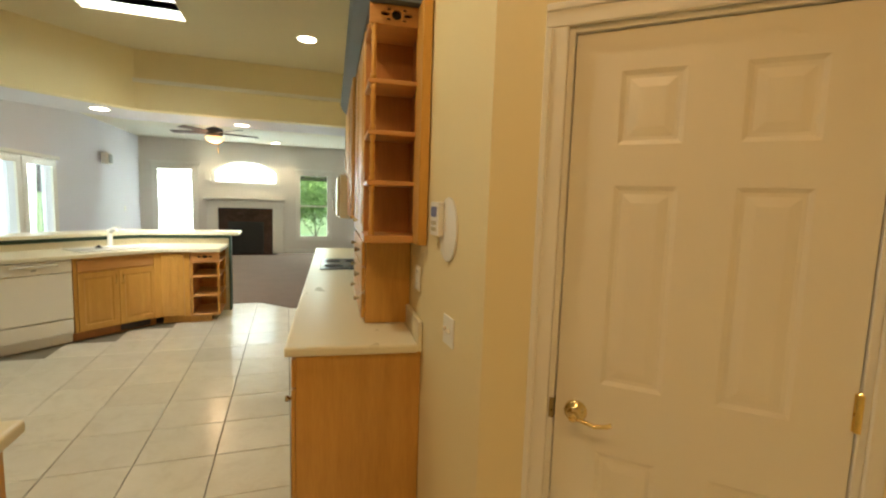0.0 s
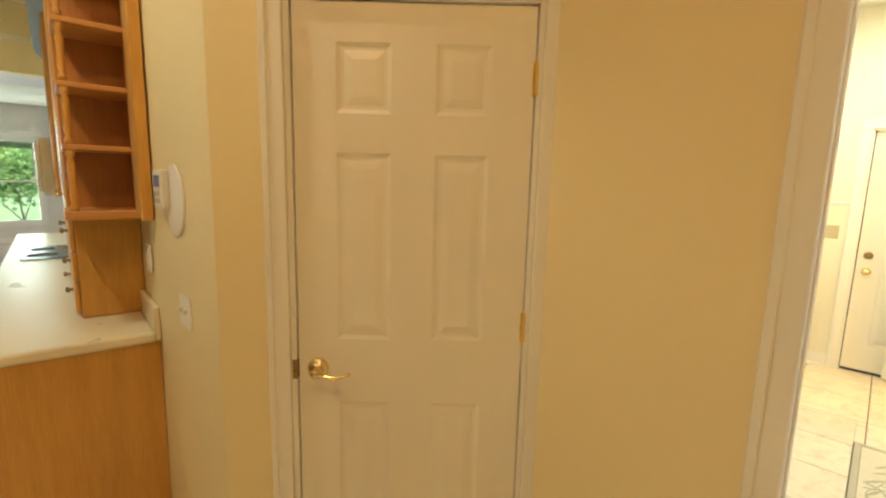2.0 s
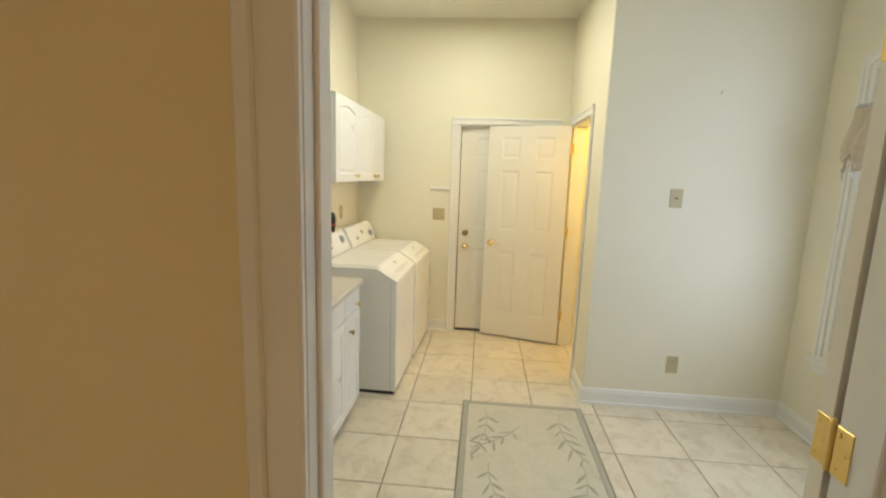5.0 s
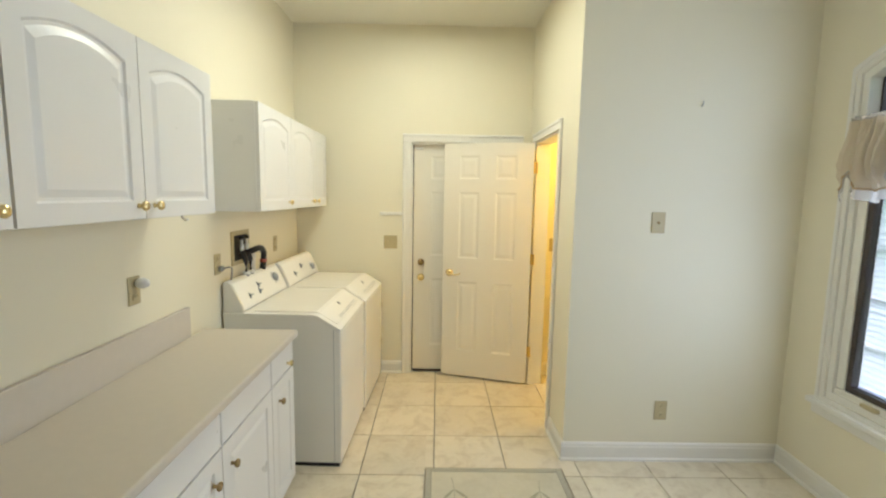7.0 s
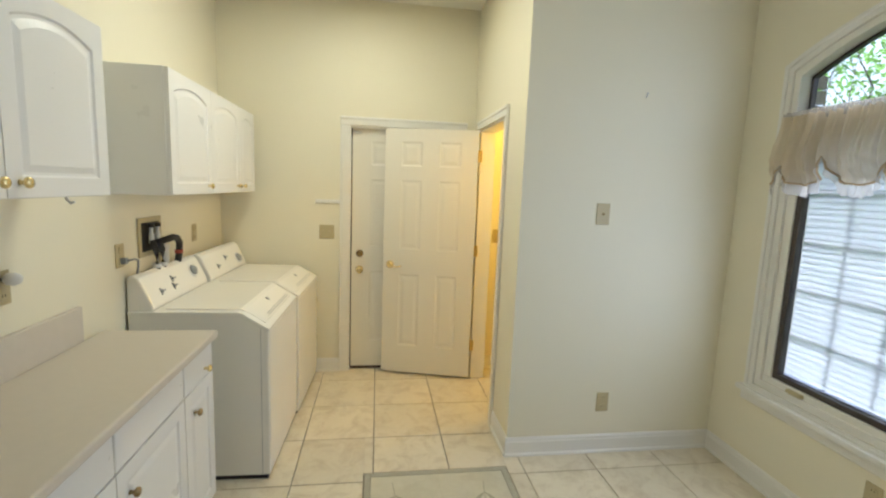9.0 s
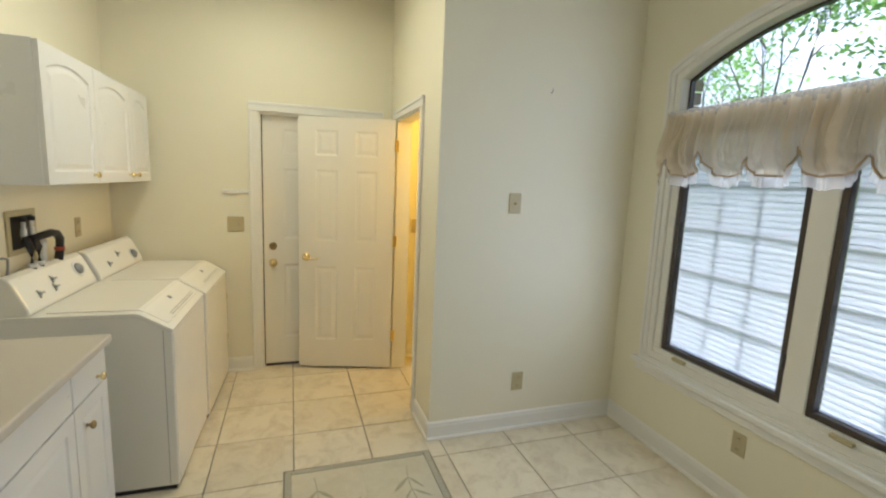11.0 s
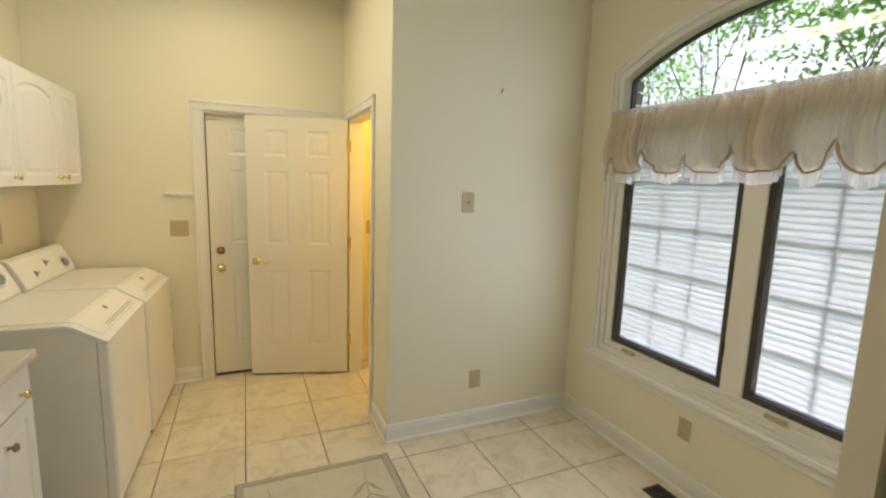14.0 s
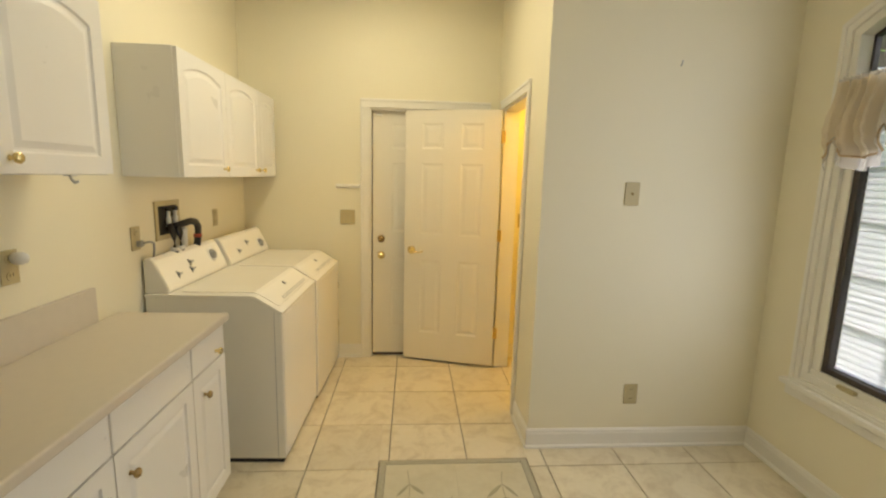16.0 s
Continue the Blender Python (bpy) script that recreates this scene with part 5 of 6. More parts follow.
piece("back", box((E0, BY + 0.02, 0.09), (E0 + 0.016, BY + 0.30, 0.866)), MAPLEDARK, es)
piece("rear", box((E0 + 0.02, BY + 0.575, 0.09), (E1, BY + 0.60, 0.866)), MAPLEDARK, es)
for z in (0.09, 0.325, 0.56, 0.735):
    piece("shelf", box((E0 + 0.018, BY, z), (E1, BY + 0.574, z + 0.020), 0.004, 2), MAPLEX, es)
for px, py in ((E0 + 0.016, BY + 0.012), (E1 - 0.015, BY + 0.015), (E1 - 0.015, BY + 0.55)):
    for z0, z1 in ((0.11, 0.325), (0.345, 0.56), (0.58, 0.735)):
        L = z1 - z0
        piece("post", turned([(0, 0.016), (0.02, 0.016), (0.035, 0.009), (L * 0.5, 0.014), (L - 0.035, 0.009), (L - 0.02, 0.016), (L, 0.016)], (px, py, z0), (0, 0, 1), 12), MAPLE, es, smooth=True)
xm = (E0 + E1) / 2
piece("top_rail", plate(rect(E0 + 0.018, 0.757, E1, 0.864), [oval(xm, 0.81, 0.03, 0.018), oval(xm - 0.06, 0.81, 0.02, 0.012), oval(xm + 0.06, 0.81, 0.02, 0.012)], depth=0.016, plane="xz", at=BY), MAPLEX, es,
      "pierced top rail")
# black sheet for the shade behind this rail's cut-outs too
piece("cutout_shade", box((E0 + 0.02, BY + 0.03, 0.757), (E1 - 0.002, BY + 0.034, 0.864)), FLATBLACK, es)
pt = thing("peninsula_worktop", pose(-0.7, 7.0, 0.868), "cream solid-surface worktop with a bend at the sink", "worktop")
A0, A1 = PEN @ Vector((-1.3, -0.03, 0)), PEN @ Vector((1.40, -0.03, 0))
B0 = PEN @ Vector((-1.3, 0.62, 0))
front = [(A0.x, A0.y), (A1.x, A1.y), (BX + 0.03, BY - 0.03), (E1 + 0.02, BY - 0.03), (E1 + 0.03, BY + 0.62), (-0.99, BY + 0.62), (B0.x, B0.y)]
piece("top", plate(front, depth=0.042, plane="xy", at=0.869, bevel=0.006), KCOUNTER, pt)
sb = turned_thing("sink", PEN @ pose(0.22, 0.0, 0), "white double-bowl kitchen sink in the worktop", "sink")
piece("rim", plate(rect(0.50, 0.10, 1.28, 0.52), [rect(0.53, 0.13, 0.87, 0.49), rect(0.91, 0.13, 1.25, 0.49)], depth=0.014, plane="xy", at=0.9115, bevel=0.003), APPL, sb)
piece("bowl", box((0.53, 0.13, 0.9116), (0.87, 0.49, 0.914)), APPL, sb)
piece("bowl", box((0.91, 0.13, 0.9116), (1.25, 0.49, 0.914)), APPL, sb)
fc = turned_thing("faucet", PEN @ pose(0.22, 0.0, 0), "white single-lever kitchen faucet", "faucet")
piece("base", turned([(0, 0.036), (0.02, 0.034), (0.05, 0.029), (0.17, 0.027), (0.19, 0.030), (0.21, 0.006)], (0.98, 0.54, 0.912), (0, 0, 1)), APPL, fc, smooth=True)
piece("spout", tube([(0.98, 0.54, 1.07), (0.98, 0.48, 1.11), (0.98, 0.40, 1.115), (0.98, 0.34, 1.09)], 0.019), APPL, fc, smooth=True)
piece("lever", tube([(0.99, 0.54, 1.115), (1.03, 0.53, 1.14), (1.09, 0.52, 1.135)], 0.010), APPL, fc, smooth=True)
sp = turned_thing("sink_stopper", PEN @ pose(0.26, -0.10, 0), "dark sink stopper lying by the faucet", "stopper")
piece("stopper", turned([(0, 0.035), (0.015, 0.033), (0.022, 0.015), (0.035, 0.012), (0.036, 0.002)], (0.78, 0.55, 0.912), (0, 0, 1)), BLACK, sp, smooth=True)
bw = thing("bar_wall", pose(-0.9, 7.65, 0), "raised breakfast bar wall, cream inside and dark green outside", "bar")
K0, K1 = PEN @ Vector((-1.3, 0.625, 0)), PEN @ Vector((-1.3, 0.735, 0))
piece("wall", plate([(0.04, BY + 0.625), (-0.99, BY + 0.625), (K0.x, K0.y), (K1.x, K1.y), (-1.04, BY + 0.73), (0.04, BY + 0.73)], depth=0.98, plane="xy", at=0.0), KCOUNTER, bw)
piece("green_end", box((0.041, BY + 0.60, 0.0), (0.065, BY + 0.745, 1.02), 0.002), GREEN, bw, "dark green painted end panel")
piece("green_band", plate([(0.0405, BY + 0.615), (-0.99, BY + 0.615), (K0.x, K0.y), (K1.x - 0.02, K1.y + 0.02), (-1.05, BY + 0.745), (0.0405, BY + 0.745)], depth=0.045, plane="xy", at=0.982), GREEN, bw,
      "dark green moulding below the bar top")
piece("bar_top", plate([(0.17, BY + 0.55), (-0.97, BY + 0.55), (K0.x + 0.06, K0.y - 0.06), (K1.x - 0.22, K1.y + 0.22), (-1.15, BY + 0.98), (0.17, BY + 0.98)], depth=0.040, plane="xy", at=1.030, bevel=0.006), KCOUNTER, bw,
      "cream bar top")

# ---- living room ----
fp = thing("fireplace", pose(-0.27, FIRE, 0), "white mantel fireplace with dark marble surround", "fireplace")
Y = FIRE
for a, b in ((-1.20, -0.93), (0.41, 0.68)):
    piece("pilaster", box((a, Y - 0.10, 0), (b, Y - 0.001, 1.22), 0.006), WHITE, fp)
piece("frieze", box((-1.20, Y - 0.10, 1.222), (0.68, Y - 0.001, 1.40), 0.006), WHITE, fp)
piece("cornice", plate([(Y - 0.001, 1.402), (Y - 0.12, 1.402), (Y - 0.15, 1.44), (Y - 0.20, 1.46), (Y - 0.20, 1.50), (Y - 0.001, 1.50)], depth=2.0, plane="yz", at=-1.26), WHITE, fp)
piece("marble_surround", plate([(-0.93, 0), (0.41, 0), (0.41, 1.222), (-0.93, 1.222)], [rect(-0.70, 0.02, 0.18, 0.86)], depth=-0.05, plane="xz", at=Y - 0.001), MARBLE, fp, "dark red-brown marble surround")
piece("firebox", box((-0.70, Y - 0.03, 0.02), (0.18, Y - 0.002, 0.86)), FLATBLACK, fp, "black firebox")
piece("screen", plate(rect(-0.69, 0.03, 0.17, 0.85), [rect(-0.63, 0.10, 0.11, 0.72)], depth=0.012, plane="xz", at=Y - 0.047, bevel=0.002), FLATBLACK, fp)
piece("hearth", box((-1.05, Y - 0.45, 0.006), (0.53, Y - 0.101, 0.03), 0.004), MARBLE, fp)


def far_window(name, x0, x1, z0, z1, label):
    w = thing(name, pose((x0 + x1) / 2, FIRE, z0), label, "window", kind="structure")
    piece("window_frame", plate(rect(x0 - 0.10, z0 - 0.10, x1 + 0.10, z1 + 0.09), [rect(x0 + 0.03, z0 + 0.03, x1 - 0.03, z1 - 0.03)], depth=-0.03, plane="xz", at=FIRE - 0.001, bevel=0.004), WHITE, w)
    piece("cornice", box((x0 - 0.14, FIRE - 0.07, z1 + 0.09), (x1 + 0.14, FIRE - 0.001, z1 + 0.15), 0.005), WHITE, w)
    piece("meeting_rail", box((x0, FIRE + 0.05, (z0 + z1) / 2 - 0.02), (x1, FIRE + 0.08, (z0 + z1) / 2 + 0.02)), WHITE, w)
    p = piece("pane", box((x0, FIRE + 0.06, z0), (x1, FIRE + 0.064, z1)), GLASS, w)
    p.visible_shadow = False
    return w


far_window("window_2", -2.33, -1.50, 0.45, 2.22, "bright living-room window with a lowered sheer shade")
far_window("window_3", 1.10, 1.88, 0.45, 2.18, "living-room window with a raised dark pleated shade")
aw = thing("window_4", pose(-0.24, FIRE, 1.88), "arched window above the fireplace with closed white shutter", "window", kind="structure")
piece("window_frame", plate(arch(-0.24, 0.83, 1.83, 2.51, 0.335), [arch(-0.24, 0.75, 1.91, 2.44, 0.30)], depth=-0.03, plane="xz", at=FIRE - 0.001, bevel=0.003), WHITE, aw)
piece("shade", plate(arch(-0.24, 0.77, 1.89, 2.45, 0.31), depth=0.006, plane="xz", at=FIRE + 0.05), SHEER, aw, "glowing white fabric shade")
sd = thing("sheer_shade", pose(-1.91, FIRE + 0.03, 0.45), "white sheer roller shade drawn down", "shade")
piece("cloth", box((-2.32, FIRE + 0.035, 0.46), (-1.51, FIRE + 0.040, 2.14)), SHEER, sd)
piece("roller", tube([(-2.32, FIRE + 0.037, 2.17), (-1.51, FIRE + 0.037, 2.17)], 0.022), WHITE, sd, smooth=True)
ps = thing("pleated_shade", pose(1.49, FIRE + 0.03, 2.0), "dark pleated shade raised to the window head", "shade")
for i in range(6):
    piece("pleat", box((1.12, FIRE + 0.02, 2.02 + i * 0.024), (1.86, FIRE + 0.05, 2.038 + i * 0.024), 0.004), SASH, ps)
for y0, y1 in ((8.05, 8.68), (8.89, 9.70)):
    w = thing("window_5" if y0 < 8.5 else "window_6", pose(-2.7, y0, 0.5), "tall living-room window with grey frame", "window", kind="structure")
    piece("window_frame", plate(rect(y0 - 0.09, 0.42, y1 + 0.09, 2.02), [rect(y0 + 0.03, 0.53, y1 - 0.03, 1.915)], depth=0.03, plane="yz", at=-2.699, bevel=0.004), WHITE, w)
    p = piece("pane", box((-2.79, y0, 0.5), (-2.786, y1, 1.95)), GLASS, w)
    p.visible_shadow = False
piece("head_cornice", box((-2.699, 7.97, 2.022), (-2.64, 9.85, 2.075), 0.005), WHITE, w)
spk = thing("wall_speaker", pose(-2.7, 11.7, 2.2), "small white loudspeaker high on the wall", "loudspeaker")
piece("bracket", box((-2.699, 11.72, 2.16), (-2.66, 11.76, 2.20)), WHITE, spk)
piece("cabinet", box((-2.66, 11.62, 2.09), (-2.54, 11.86, 2.31), 0.008, 2), WHITE, spk)
piece("grille", box((-2.54, 11.64, 2.11), (-2.532, 11.84, 2.29), 0.004), APPLGREY, spk, "grey cloth grille")
wall_plate("light_switch", pose(-2.7, 13.05, 1.18, 0, 0, -90), "white double switch on the grey wall", "toggle2", w=0.118, mat=WHITE)
spk2 = thing("wall_speaker", pose(-1.10, FIRE, 2.05), "small white loudspeaker beside the arched window", "loudspeaker")
piece("cabinet", box((-1.22, FIRE - 0.12, 1.92), (-1.09, FIRE - 0.001, 2.14), 0.008, 2), WHITE, spk2)

FX, FY, FZ = -0.30, 9.05, 2.62
fan = thing("ceiling_fan", pose(FX, FY, CV), "dark ceiling fan with a glowing glass bowl", "fan")
piece("canopy", turned([(0, 0.08), (0.05, 0.06), (0.06, 0.02), (0.32, 0.018)], (FX, FY, CV), (0, 0, -1)), SASH, fan, smooth=True)
piece("motor", turned([(0, 0.05), (0.03, 0.12), (0.10, 0.13), (0.14, 0.10), (0.15, 0.01)], (FX, FY, FZ), (0, 0, -1)), SASH, fan, smooth=True)
piece("light_bowl", turned([(0, 0.14), (0.04, 0.13), (0.08, 0.09), (0.10, 0.03), (0.102, 0.002)], (FX, FY, FZ - 0.152), (0, 0, -1)), FANGLOW, fan, "amber glowing glass bowl", True)
piece("pull_chain", tube([(FX + 0.05, FY, FZ - 0.19), (FX + 0.05, FY, FZ - 0.41)], 0.006, 6), BRASS, fan)
for k in range(5):
    a = 2 * math.pi * k / 5 + 0.35
    ca_, sa_ = math.cos(a), math.sin(a)
    bm = box((0.14, -0.065, -0.004), (0.66, 0.065, 0.004), 0.003)
    bmesh.ops.transform(bm, matrix=Matrix.Translation((FX, FY, FZ - 0.09)) @ Matrix.Rotation(a, 4, "Z") @ Matrix.Rotation(0.2, 4, "X"), verts=bm.verts)
    piece("blade", bm, BROWNFAN, fan)
lamp("fan_lamp", "POINT", pose(FX, FY, FZ - 0.38), 3, (1.0, 0.66, 0.36), size=0.12)


def downlight(x, y, z, power):
    d = thing("recessed_light", pose(x, y, z), "round white recessed ceiling light, lit; those at y 2.6 and 4.2 are added", "downlight", "recessed ceiling lights")
    piece("trim_ring", turned([(0, 0.125), (0.006, 0.12), (0.007, 0.100)], (x, y, z - 0.0005), (0, 0, -1), 28), WHITE, d, smooth=True)
    piece("lamp_disc", turned([(0, 0.098), (0.004, 0.096), (0.005, 0.002)], (x, y, z - 0.0075), (0, 0, -1), 24), LAMPGLOW, d, "glowing lamp face", True)
    lamp("recessed_lamp", "SPOT", pose(x, y, z - 0.05), power, (1.0, 0.79, 0.49), size=0.06, angle=120)


downlight(1.0, 6.45, CK, 4)
downlight(0.15, 8.42, 2.602, 2.5)
downlight(-1.47, 7.95, 2.602, 2.5)
downlight(0.5, 13.6, CV, 6)
downlight(-0.9, 13.6, CV, 6)
# these two are unseen, added to brighten the kitchen floor and walls
downlight(0.35, 2.6, CK, 8.5)
downlight(-1.4, 4.2, CK, 5)
skl = thing("skylight", pose(-0.65, 6.0, CK), "bright rectangular ceiling skylight", "skylight", kind="structure")
piece("shaft", plate(rect(-1.14, 5.51, -0.16, 6.49), [rect(-1.10, 5.55, -0.20, 6.45)], depth=0.25, plane="xy", at=CK + 0.0515), WHITE, skl)
p = piece("pane", box((-1.12, 5.53, CK + 0.305), (-0.18, 6.47, CK + 0.315)), GLASS, skl)
p.visible_shadow = False

# ---- outside: trees and the brick corner ----


def tree(x, y, h, seed, leaves, lean=0.0, low=2.0, label="slender garden tree with loose fresh-green crown", name="tree"):
    """A tree with tapered trunk, forked limbs and a loose crown of leaf clumps."""
    r = random.Random(seed)
    t = thing(name, pose(x, y, -0.35), label, name, "trees and shrubs outside")
    bm = bmesh.new()
    tips = []

    def limb(p, d, L, rad, depth):
        pts = [Vector(p)]
        dd = Vector(d).normalized()
        for _ in range(5):
            dd = (dd + Vector((r.uniform(-.16, .16), r.uniform(-.16, .16), r.uniform(-.04, .12)))).normalized()
            pts.append(pts[-1] + dd * L / 5)
        for i in range(5):
            add_cyl(bm, pts[i], pts[i + 1], rad * (1 - i * 0.14), rad * (1 - (i + 1) * 0.14), 7)
        if depth == 0:
            tips.extend(pts[2:])
            return
        if depth == 1:
            tips.extend(pts[3:])
        for _ in range(r.choice((3, 4)) if depth > 1 else 4):
            k = r.randint(2, 5)
            limb(pts[k], dd + Vector((r.uniform(-.9, .9), r.uniform(-.9, .9), r.uniform(-.15, .6))), L * r.uniform(.5, .72), rad * 0.5, depth - 1)
    limb((x, y, -0.35), (lean, r.uniform(-.06, .06), 1), h * 0.55, 0.028 + h * 0.004, 3)
    piece("trunk", bm, BARK, t)
    vs, fs = [], []
    for _ in range(leaves):
        c = r.choice(tips) + Vector((r.gauss(0, .28), r.gauss(0, .28), r.gauss(0, .22)))
        if c.z < low - 0.5:
            continue
        s = r.uniform(0.035, 0.075)
        e = Euler((r.uniform(-1, 1), r.uniform(-1, 1), r.uniform(0, 6.28))).to_matrix()
        n0 = len(vs)
        for a in ((-1, 0, 0), (-.35, .5, .12), (.5, .45, .1), (1.1, 0, -.1), (.5, -.45, .1), (-.35, -.5, .12)):
            vs.append(tuple(c + e @ (Vector(a) * s)))
        fs += [(n0, n0 + 1, n0 + 2, n0 + 3), (n0, n0 + 3, n0 + 4, n0 + 5)]
    me = bpy.data.meshes.new("crown")
    o0 = t.matrix_basis.translation
    me.from_pydata([(a - o0.x, b - o0.y, c - o0.z) for a, b, c in vs], [], fs)
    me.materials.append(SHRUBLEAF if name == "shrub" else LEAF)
    cr = new("crown", me)
    cr.parent = t
    return t


tree(4.6, -5.6, 6.0, 3, 2300, -0.30)
tree(6.4, -6.6, 6.4, 8, 2400, -0.34)
tree(8.4, -7.4, 6.6, 13, 2200, 0.1)
tree(7.2, -8.4, 4.6, 61, 2200, -0.1)
tree(6.6, -9.5, 8.0, 21, 2400, 0.05)
tree(10.5, -8.8, 7.5, 17, 2100, 0.05)
tree(3.4, -8.6, 7.0, 27, 1900, 0.08)
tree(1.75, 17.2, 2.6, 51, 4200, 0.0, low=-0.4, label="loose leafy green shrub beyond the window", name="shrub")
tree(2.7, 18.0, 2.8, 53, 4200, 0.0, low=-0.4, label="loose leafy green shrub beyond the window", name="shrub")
tree(2.4, 19.0, 6.0, 31, 4200, 0.05, low=0.6)
tree(-1.8, 20.5, 6.0, 37, 3000, 0.05, low=0.6)
tree(-8.0, 9.6, 6.0, 41, 3200, 0.05, low=0.6)
tree(4.4, 20.5, 6.0, 47, 3000, 0.05, low=0.6)

# brick reveal outside the arched window
reveal = bpy.data.objects["wall_window"]
for k in range(22):
    bz = 0.56 + k * 0.077
    part("brick", box((4.402, -1.600, bz), (4.4305, -1.512, bz + 0.067), 0.003), BRICK, reveal)

# ---- inlaid floor panel with painted leaves ----
PX0, PX1, PY0, PY1 = 3.27, 4.590, -0.034, 0.769
mu = thing("floor_mural", pose(3.93, 0.37, 0), "inlaid grey-green tile panel painted with leafy branches", "floor panel", kind="structure")
BW = 0.034
for i in range(3):
    for j in range(2):
        ax_, bx_ = PX0 + BW + (PX1 - PX0 - 2 * BW) * i / 3, PX0 + BW + (PX1 - PX0 - 2 * BW) * (i + 1) / 3
        ay_, by_ = PY0 + BW + (PY1 - PY0 - 2 * BW) * j / 2, PY0 + BW + (PY1 - PY0 - 2 * BW) * (j + 1) / 2
        piece("tile", box((ax_ + 0.0002, ay_ + 0.0002, -0.011), (bx_ - 0.0002, by_ - 0.0002, 0.0)), MURAL, mu)
for lo, hi in (((PX0, PY0), (PX1, PY0 + BW - 0.002)), ((PX0, PY1 - BW + 0.002), (PX1, PY1)), ((PX0, PY0 + BW), (PX0 + BW - 0.002, PY1 - BW)), ((PX1 - BW + 0.002, PY0 + BW), (PX1, PY1 - BW))):
    piece("border_strip", box((*lo, -0.011), (*hi, 0.001), 0.001), BORDER, mu)
r = random.Random(11)


def leaf_outline(cx, cy, a, L, w):
    ca2, sa2 = math.cos(a), math.sin(a)
    pts = []
    for s, sgn in [(k / 6, 1) for k in range(7)] + [(k / 6, -1) for k in range(5, 0, -1)]:
        u, v = L * s, sgn * w * math.sin(math.pi * s) ** 0.8
        pts.append((cx + u * ca2 - v * sa2, cy + u * sa2 + v * ca2))
    return pts


for bx0, by0, a, L, bend in ((4.50, 0.62, 3.35, 0.62, -0.8), (4.48, 0.12, 2.85, 0.58, 0.9), (3.90, 0.60, 3.0, 0.50, 0.9), (3.95, 0.08, 3.3, 0.5, -0.9), (4.30, 0.40, 2.6, 0.5, -0.7)):
    pts, ang = [], a
    px, py = bx0, by0
    for k in range(13):
        pts.append((px, py, 0.0004))
        ang += bend / 12
        px, py = px + math.cos(ang) * L / 12, py + math.sin(ang) * L / 12
    inside = [p for p in pts if PX0 + 0.06 < p[0] < PX1 - 0.05 and PY0 + 0.05 < p[1] < PY1 - 0.05]
    if len(inside) > 2:
        piece("painted_stem", tube(inside, 0.0022, 5), MURALLEAF, mu)
    for k in range(2, 13, 2):
        for s in (1, -1):
            cx, cy = pts[min(k, 12)][0], pts[min(k, 12)][1]
            la = a + bend * k / 12 + s * r.uniform(.5, .9)
            ll = r.uniform(.08, .14)
            ex, ey = cx + ll * math.cos(la), cy + ll * math.sin(la)
            if all((PX0 + 0.05 < vx < PX1 - 0.05 and PY0 + 0.05 < vy < PY1 - 0.05) for vx, vy in ((cx, cy), (ex, ey))):
                piece("painted_leaf", plate(leaf_outline(cx, cy, la, ll, r.uniform(.006, .011)), depth=0.0006, plane="xy", at=0.0003), MURALLEAF, mu)

# ---- floor tiles ----
GAP = 0.006


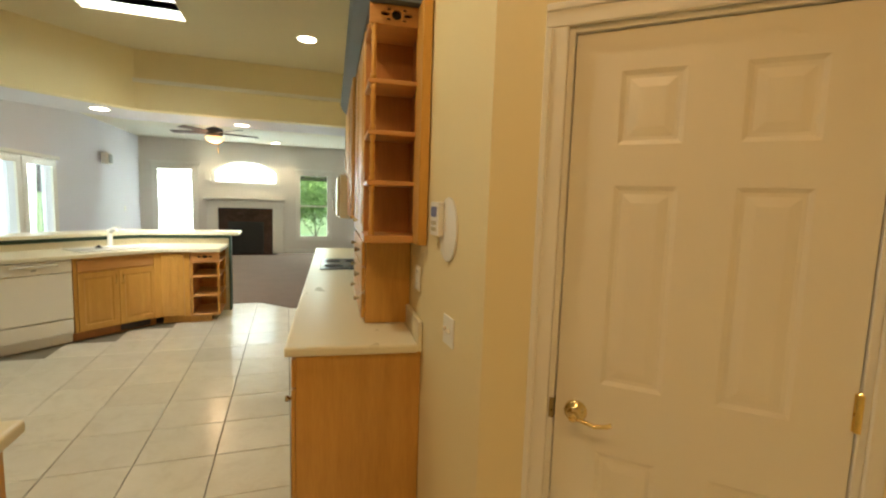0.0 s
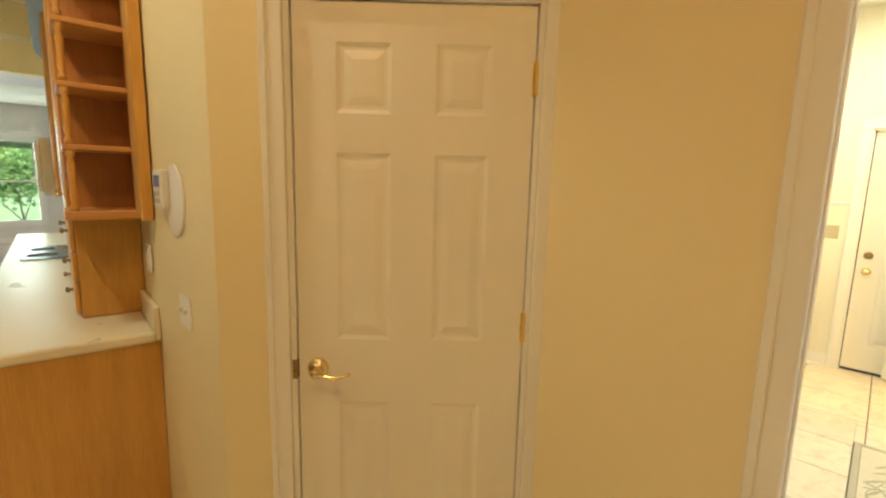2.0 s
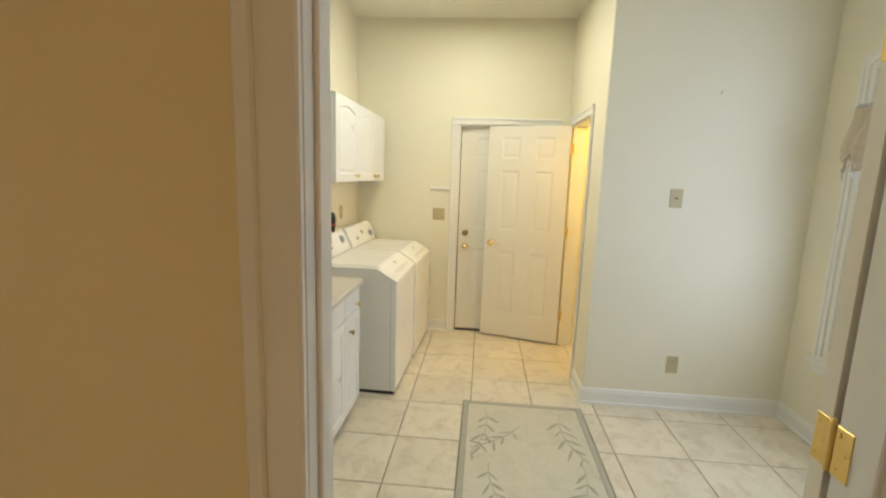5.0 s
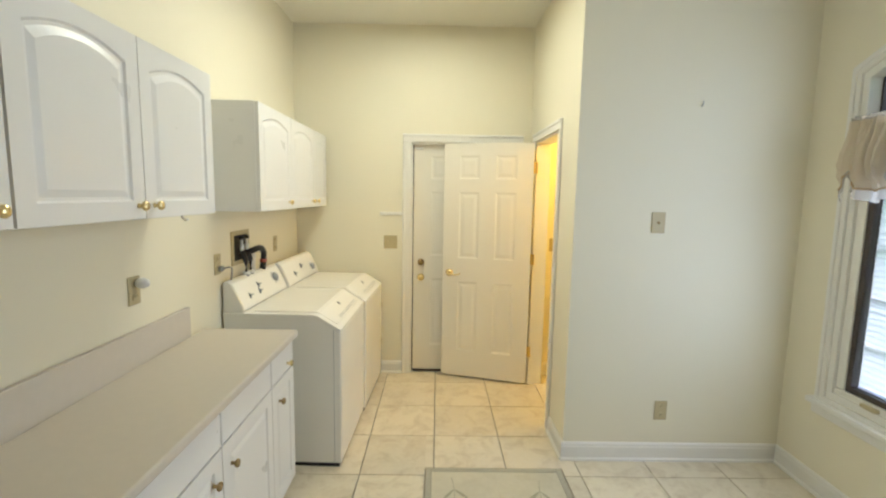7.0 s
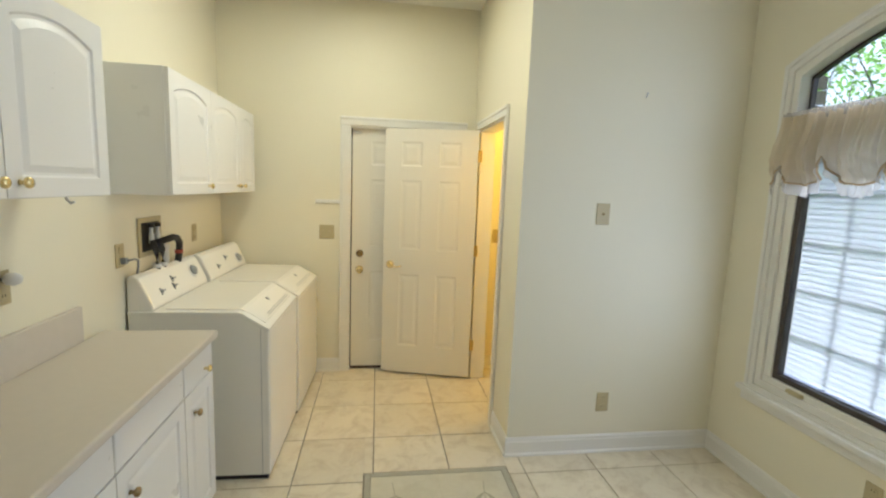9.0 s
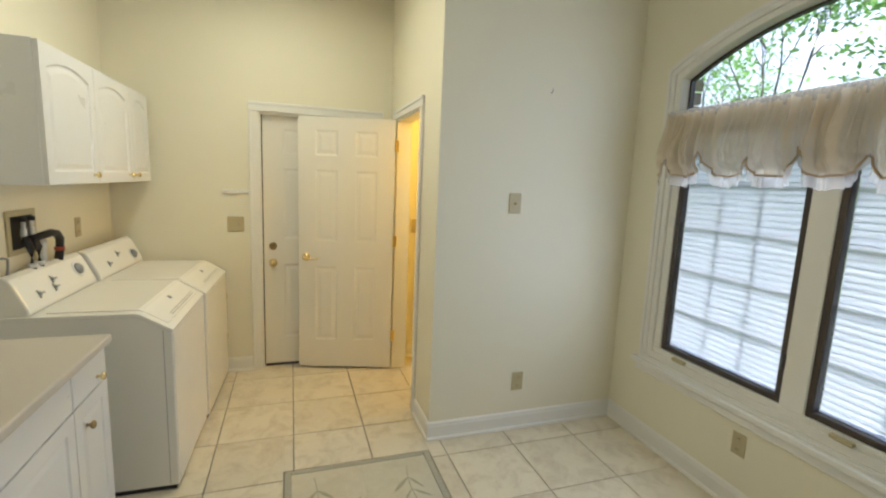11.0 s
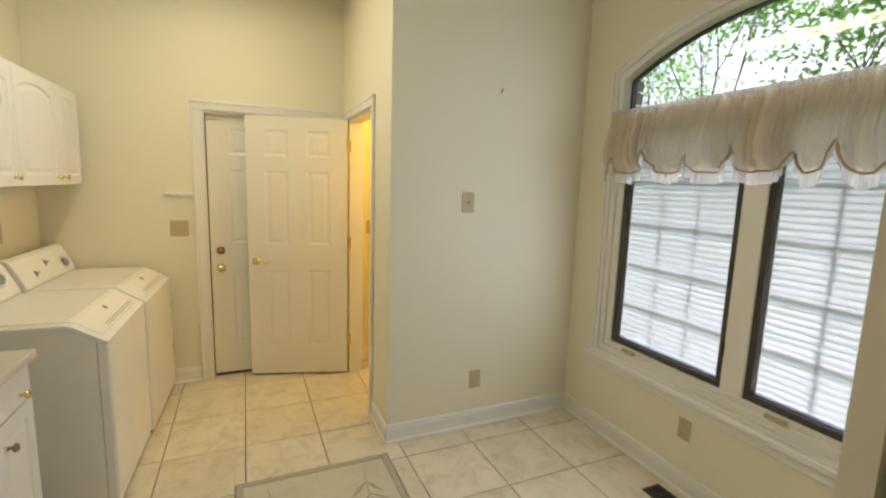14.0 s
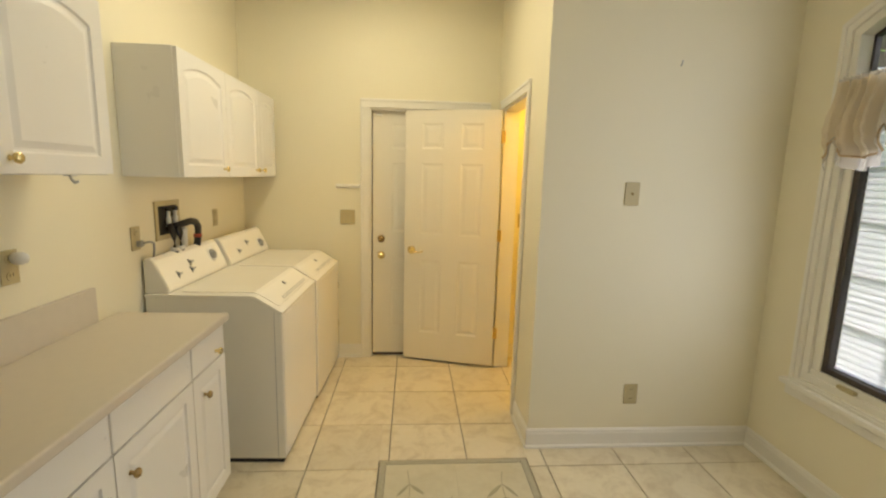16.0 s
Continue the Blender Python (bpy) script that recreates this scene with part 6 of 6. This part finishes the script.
def lay(name, label, xs_, ys_, mat, inside, cut=None, every=None):
    fl = thing(name, pose(xs_[0], ys_[0], 0), label, "floor", kind="structure")
    shared = {}
    for x0, x1 in zip(xs_, xs_[1:]):
        for y0, y1 in zip(ys_, ys_[1:]):
            if not inside((x0 + x1) / 2, (y0 + y1) / 2):
                continue
            rects = [(x0, y0, x1, y1)]
            if cut:
                cx0, cy0, cx1, cy1 = cut
                if x0 < cx1 and x1 > cx0 and y0 < cy1 and y1 > cy0:
                    # tiles notched round the panel keep no joint between their two arms
                    s0, s1 = (cy0 - GAP if cy0 > y0 else y0), (cy1 + GAP if cy1 < y1 else y1)
                    rects = [(x0, y0, x1, min(y1, cy0)), (x0, max(y0, cy1), x1, y1), (x0, s0, min(x1, cx0), s1), (max(x0, cx1), s0, x1, s1)]
            for a, b, c, d in rects:
                if c - a < 0.012 or d - b < 0.012:
                    continue
                key = (round(c - a, 4), round(d - b, 4))
                if key not in shared:
                    w_, h_ = (c - a) / 2 - GAP / 2, (d - b) / 2 - GAP / 2
                    bm_ = bmesh.new()
                    lo = [bm_.verts.new((sx * w_, sy * h_, z_)) for z_ in (-0.011,) for sx, sy in ((-1, -1), (1, -1), (1, 1), (-1, 1))]
                    mid_ = [bm_.verts.new((sx * w_, sy * h_, -0.0015)) for sx, sy in ((-1, -1), (1, -1), (1, 1), (-1, 1))]
                    hi = [bm_.verts.new((sx * (w_ - 0.002), sy * (h_ - 0.002), 0.0)) for sx, sy in ((-1, -1), (1, -1), (1, 1), (-1, 1))]
                    for k in range(4):
                        bm_.faces.new((lo[k], lo[(k + 1) % 4], mid_[(k + 1) % 4], mid_[k]))
                        bm_.faces.new((mid_[k], mid_[(k + 1) % 4], hi[(k + 1) % 4], hi[k]))
                    bm_.faces.new(hi)
                    me = bpy.data.meshes.new("tile")
                    bm_.to_mesh(me)
                    bm_.free()
                    me.materials.append(mat)
                    shared[key] = me
                o = new("tile", shared[key])
                o.parent = fl
                o.location = ((a + c) / 2 - xs_[0], (b + d) / 2 - ys_[0], 0)
    return fl


PITCH = 0.435
lay("floor_laundry", "cream stone-look floor tiles with grey grout", [2.05] + [4.957 - PITCH * k for k in range(6, -1, -1)] + [5.395, 5.833, 6.14],
    [-1.50] + [0.293 + 0.43 * k for k in range(-4, 4)] + [1.95], TILE, lambda x, y: True, (PX0 - 0.004, PY0 - 0.004, PX1 + 0.004, PY1 + 0.004))
lay("floor_kitchen", "pale cream kitchen floor tiles with grey grout", [0.37 + 0.43 * k for k in range(-8, 4)] + [2.05], [3.81 + 0.43 * k for k in range(-9, 10)] + [8.0],
    KTILE, lambda x, y: (y < 7.5 and x + y < 3.9 and not (x > 1.4 and y > 2.2)) or (x < 1.4 and 2 < y < 7.8 and x - y > -7.7) or (-0.3 < x < 1.0 and y < 7.9))
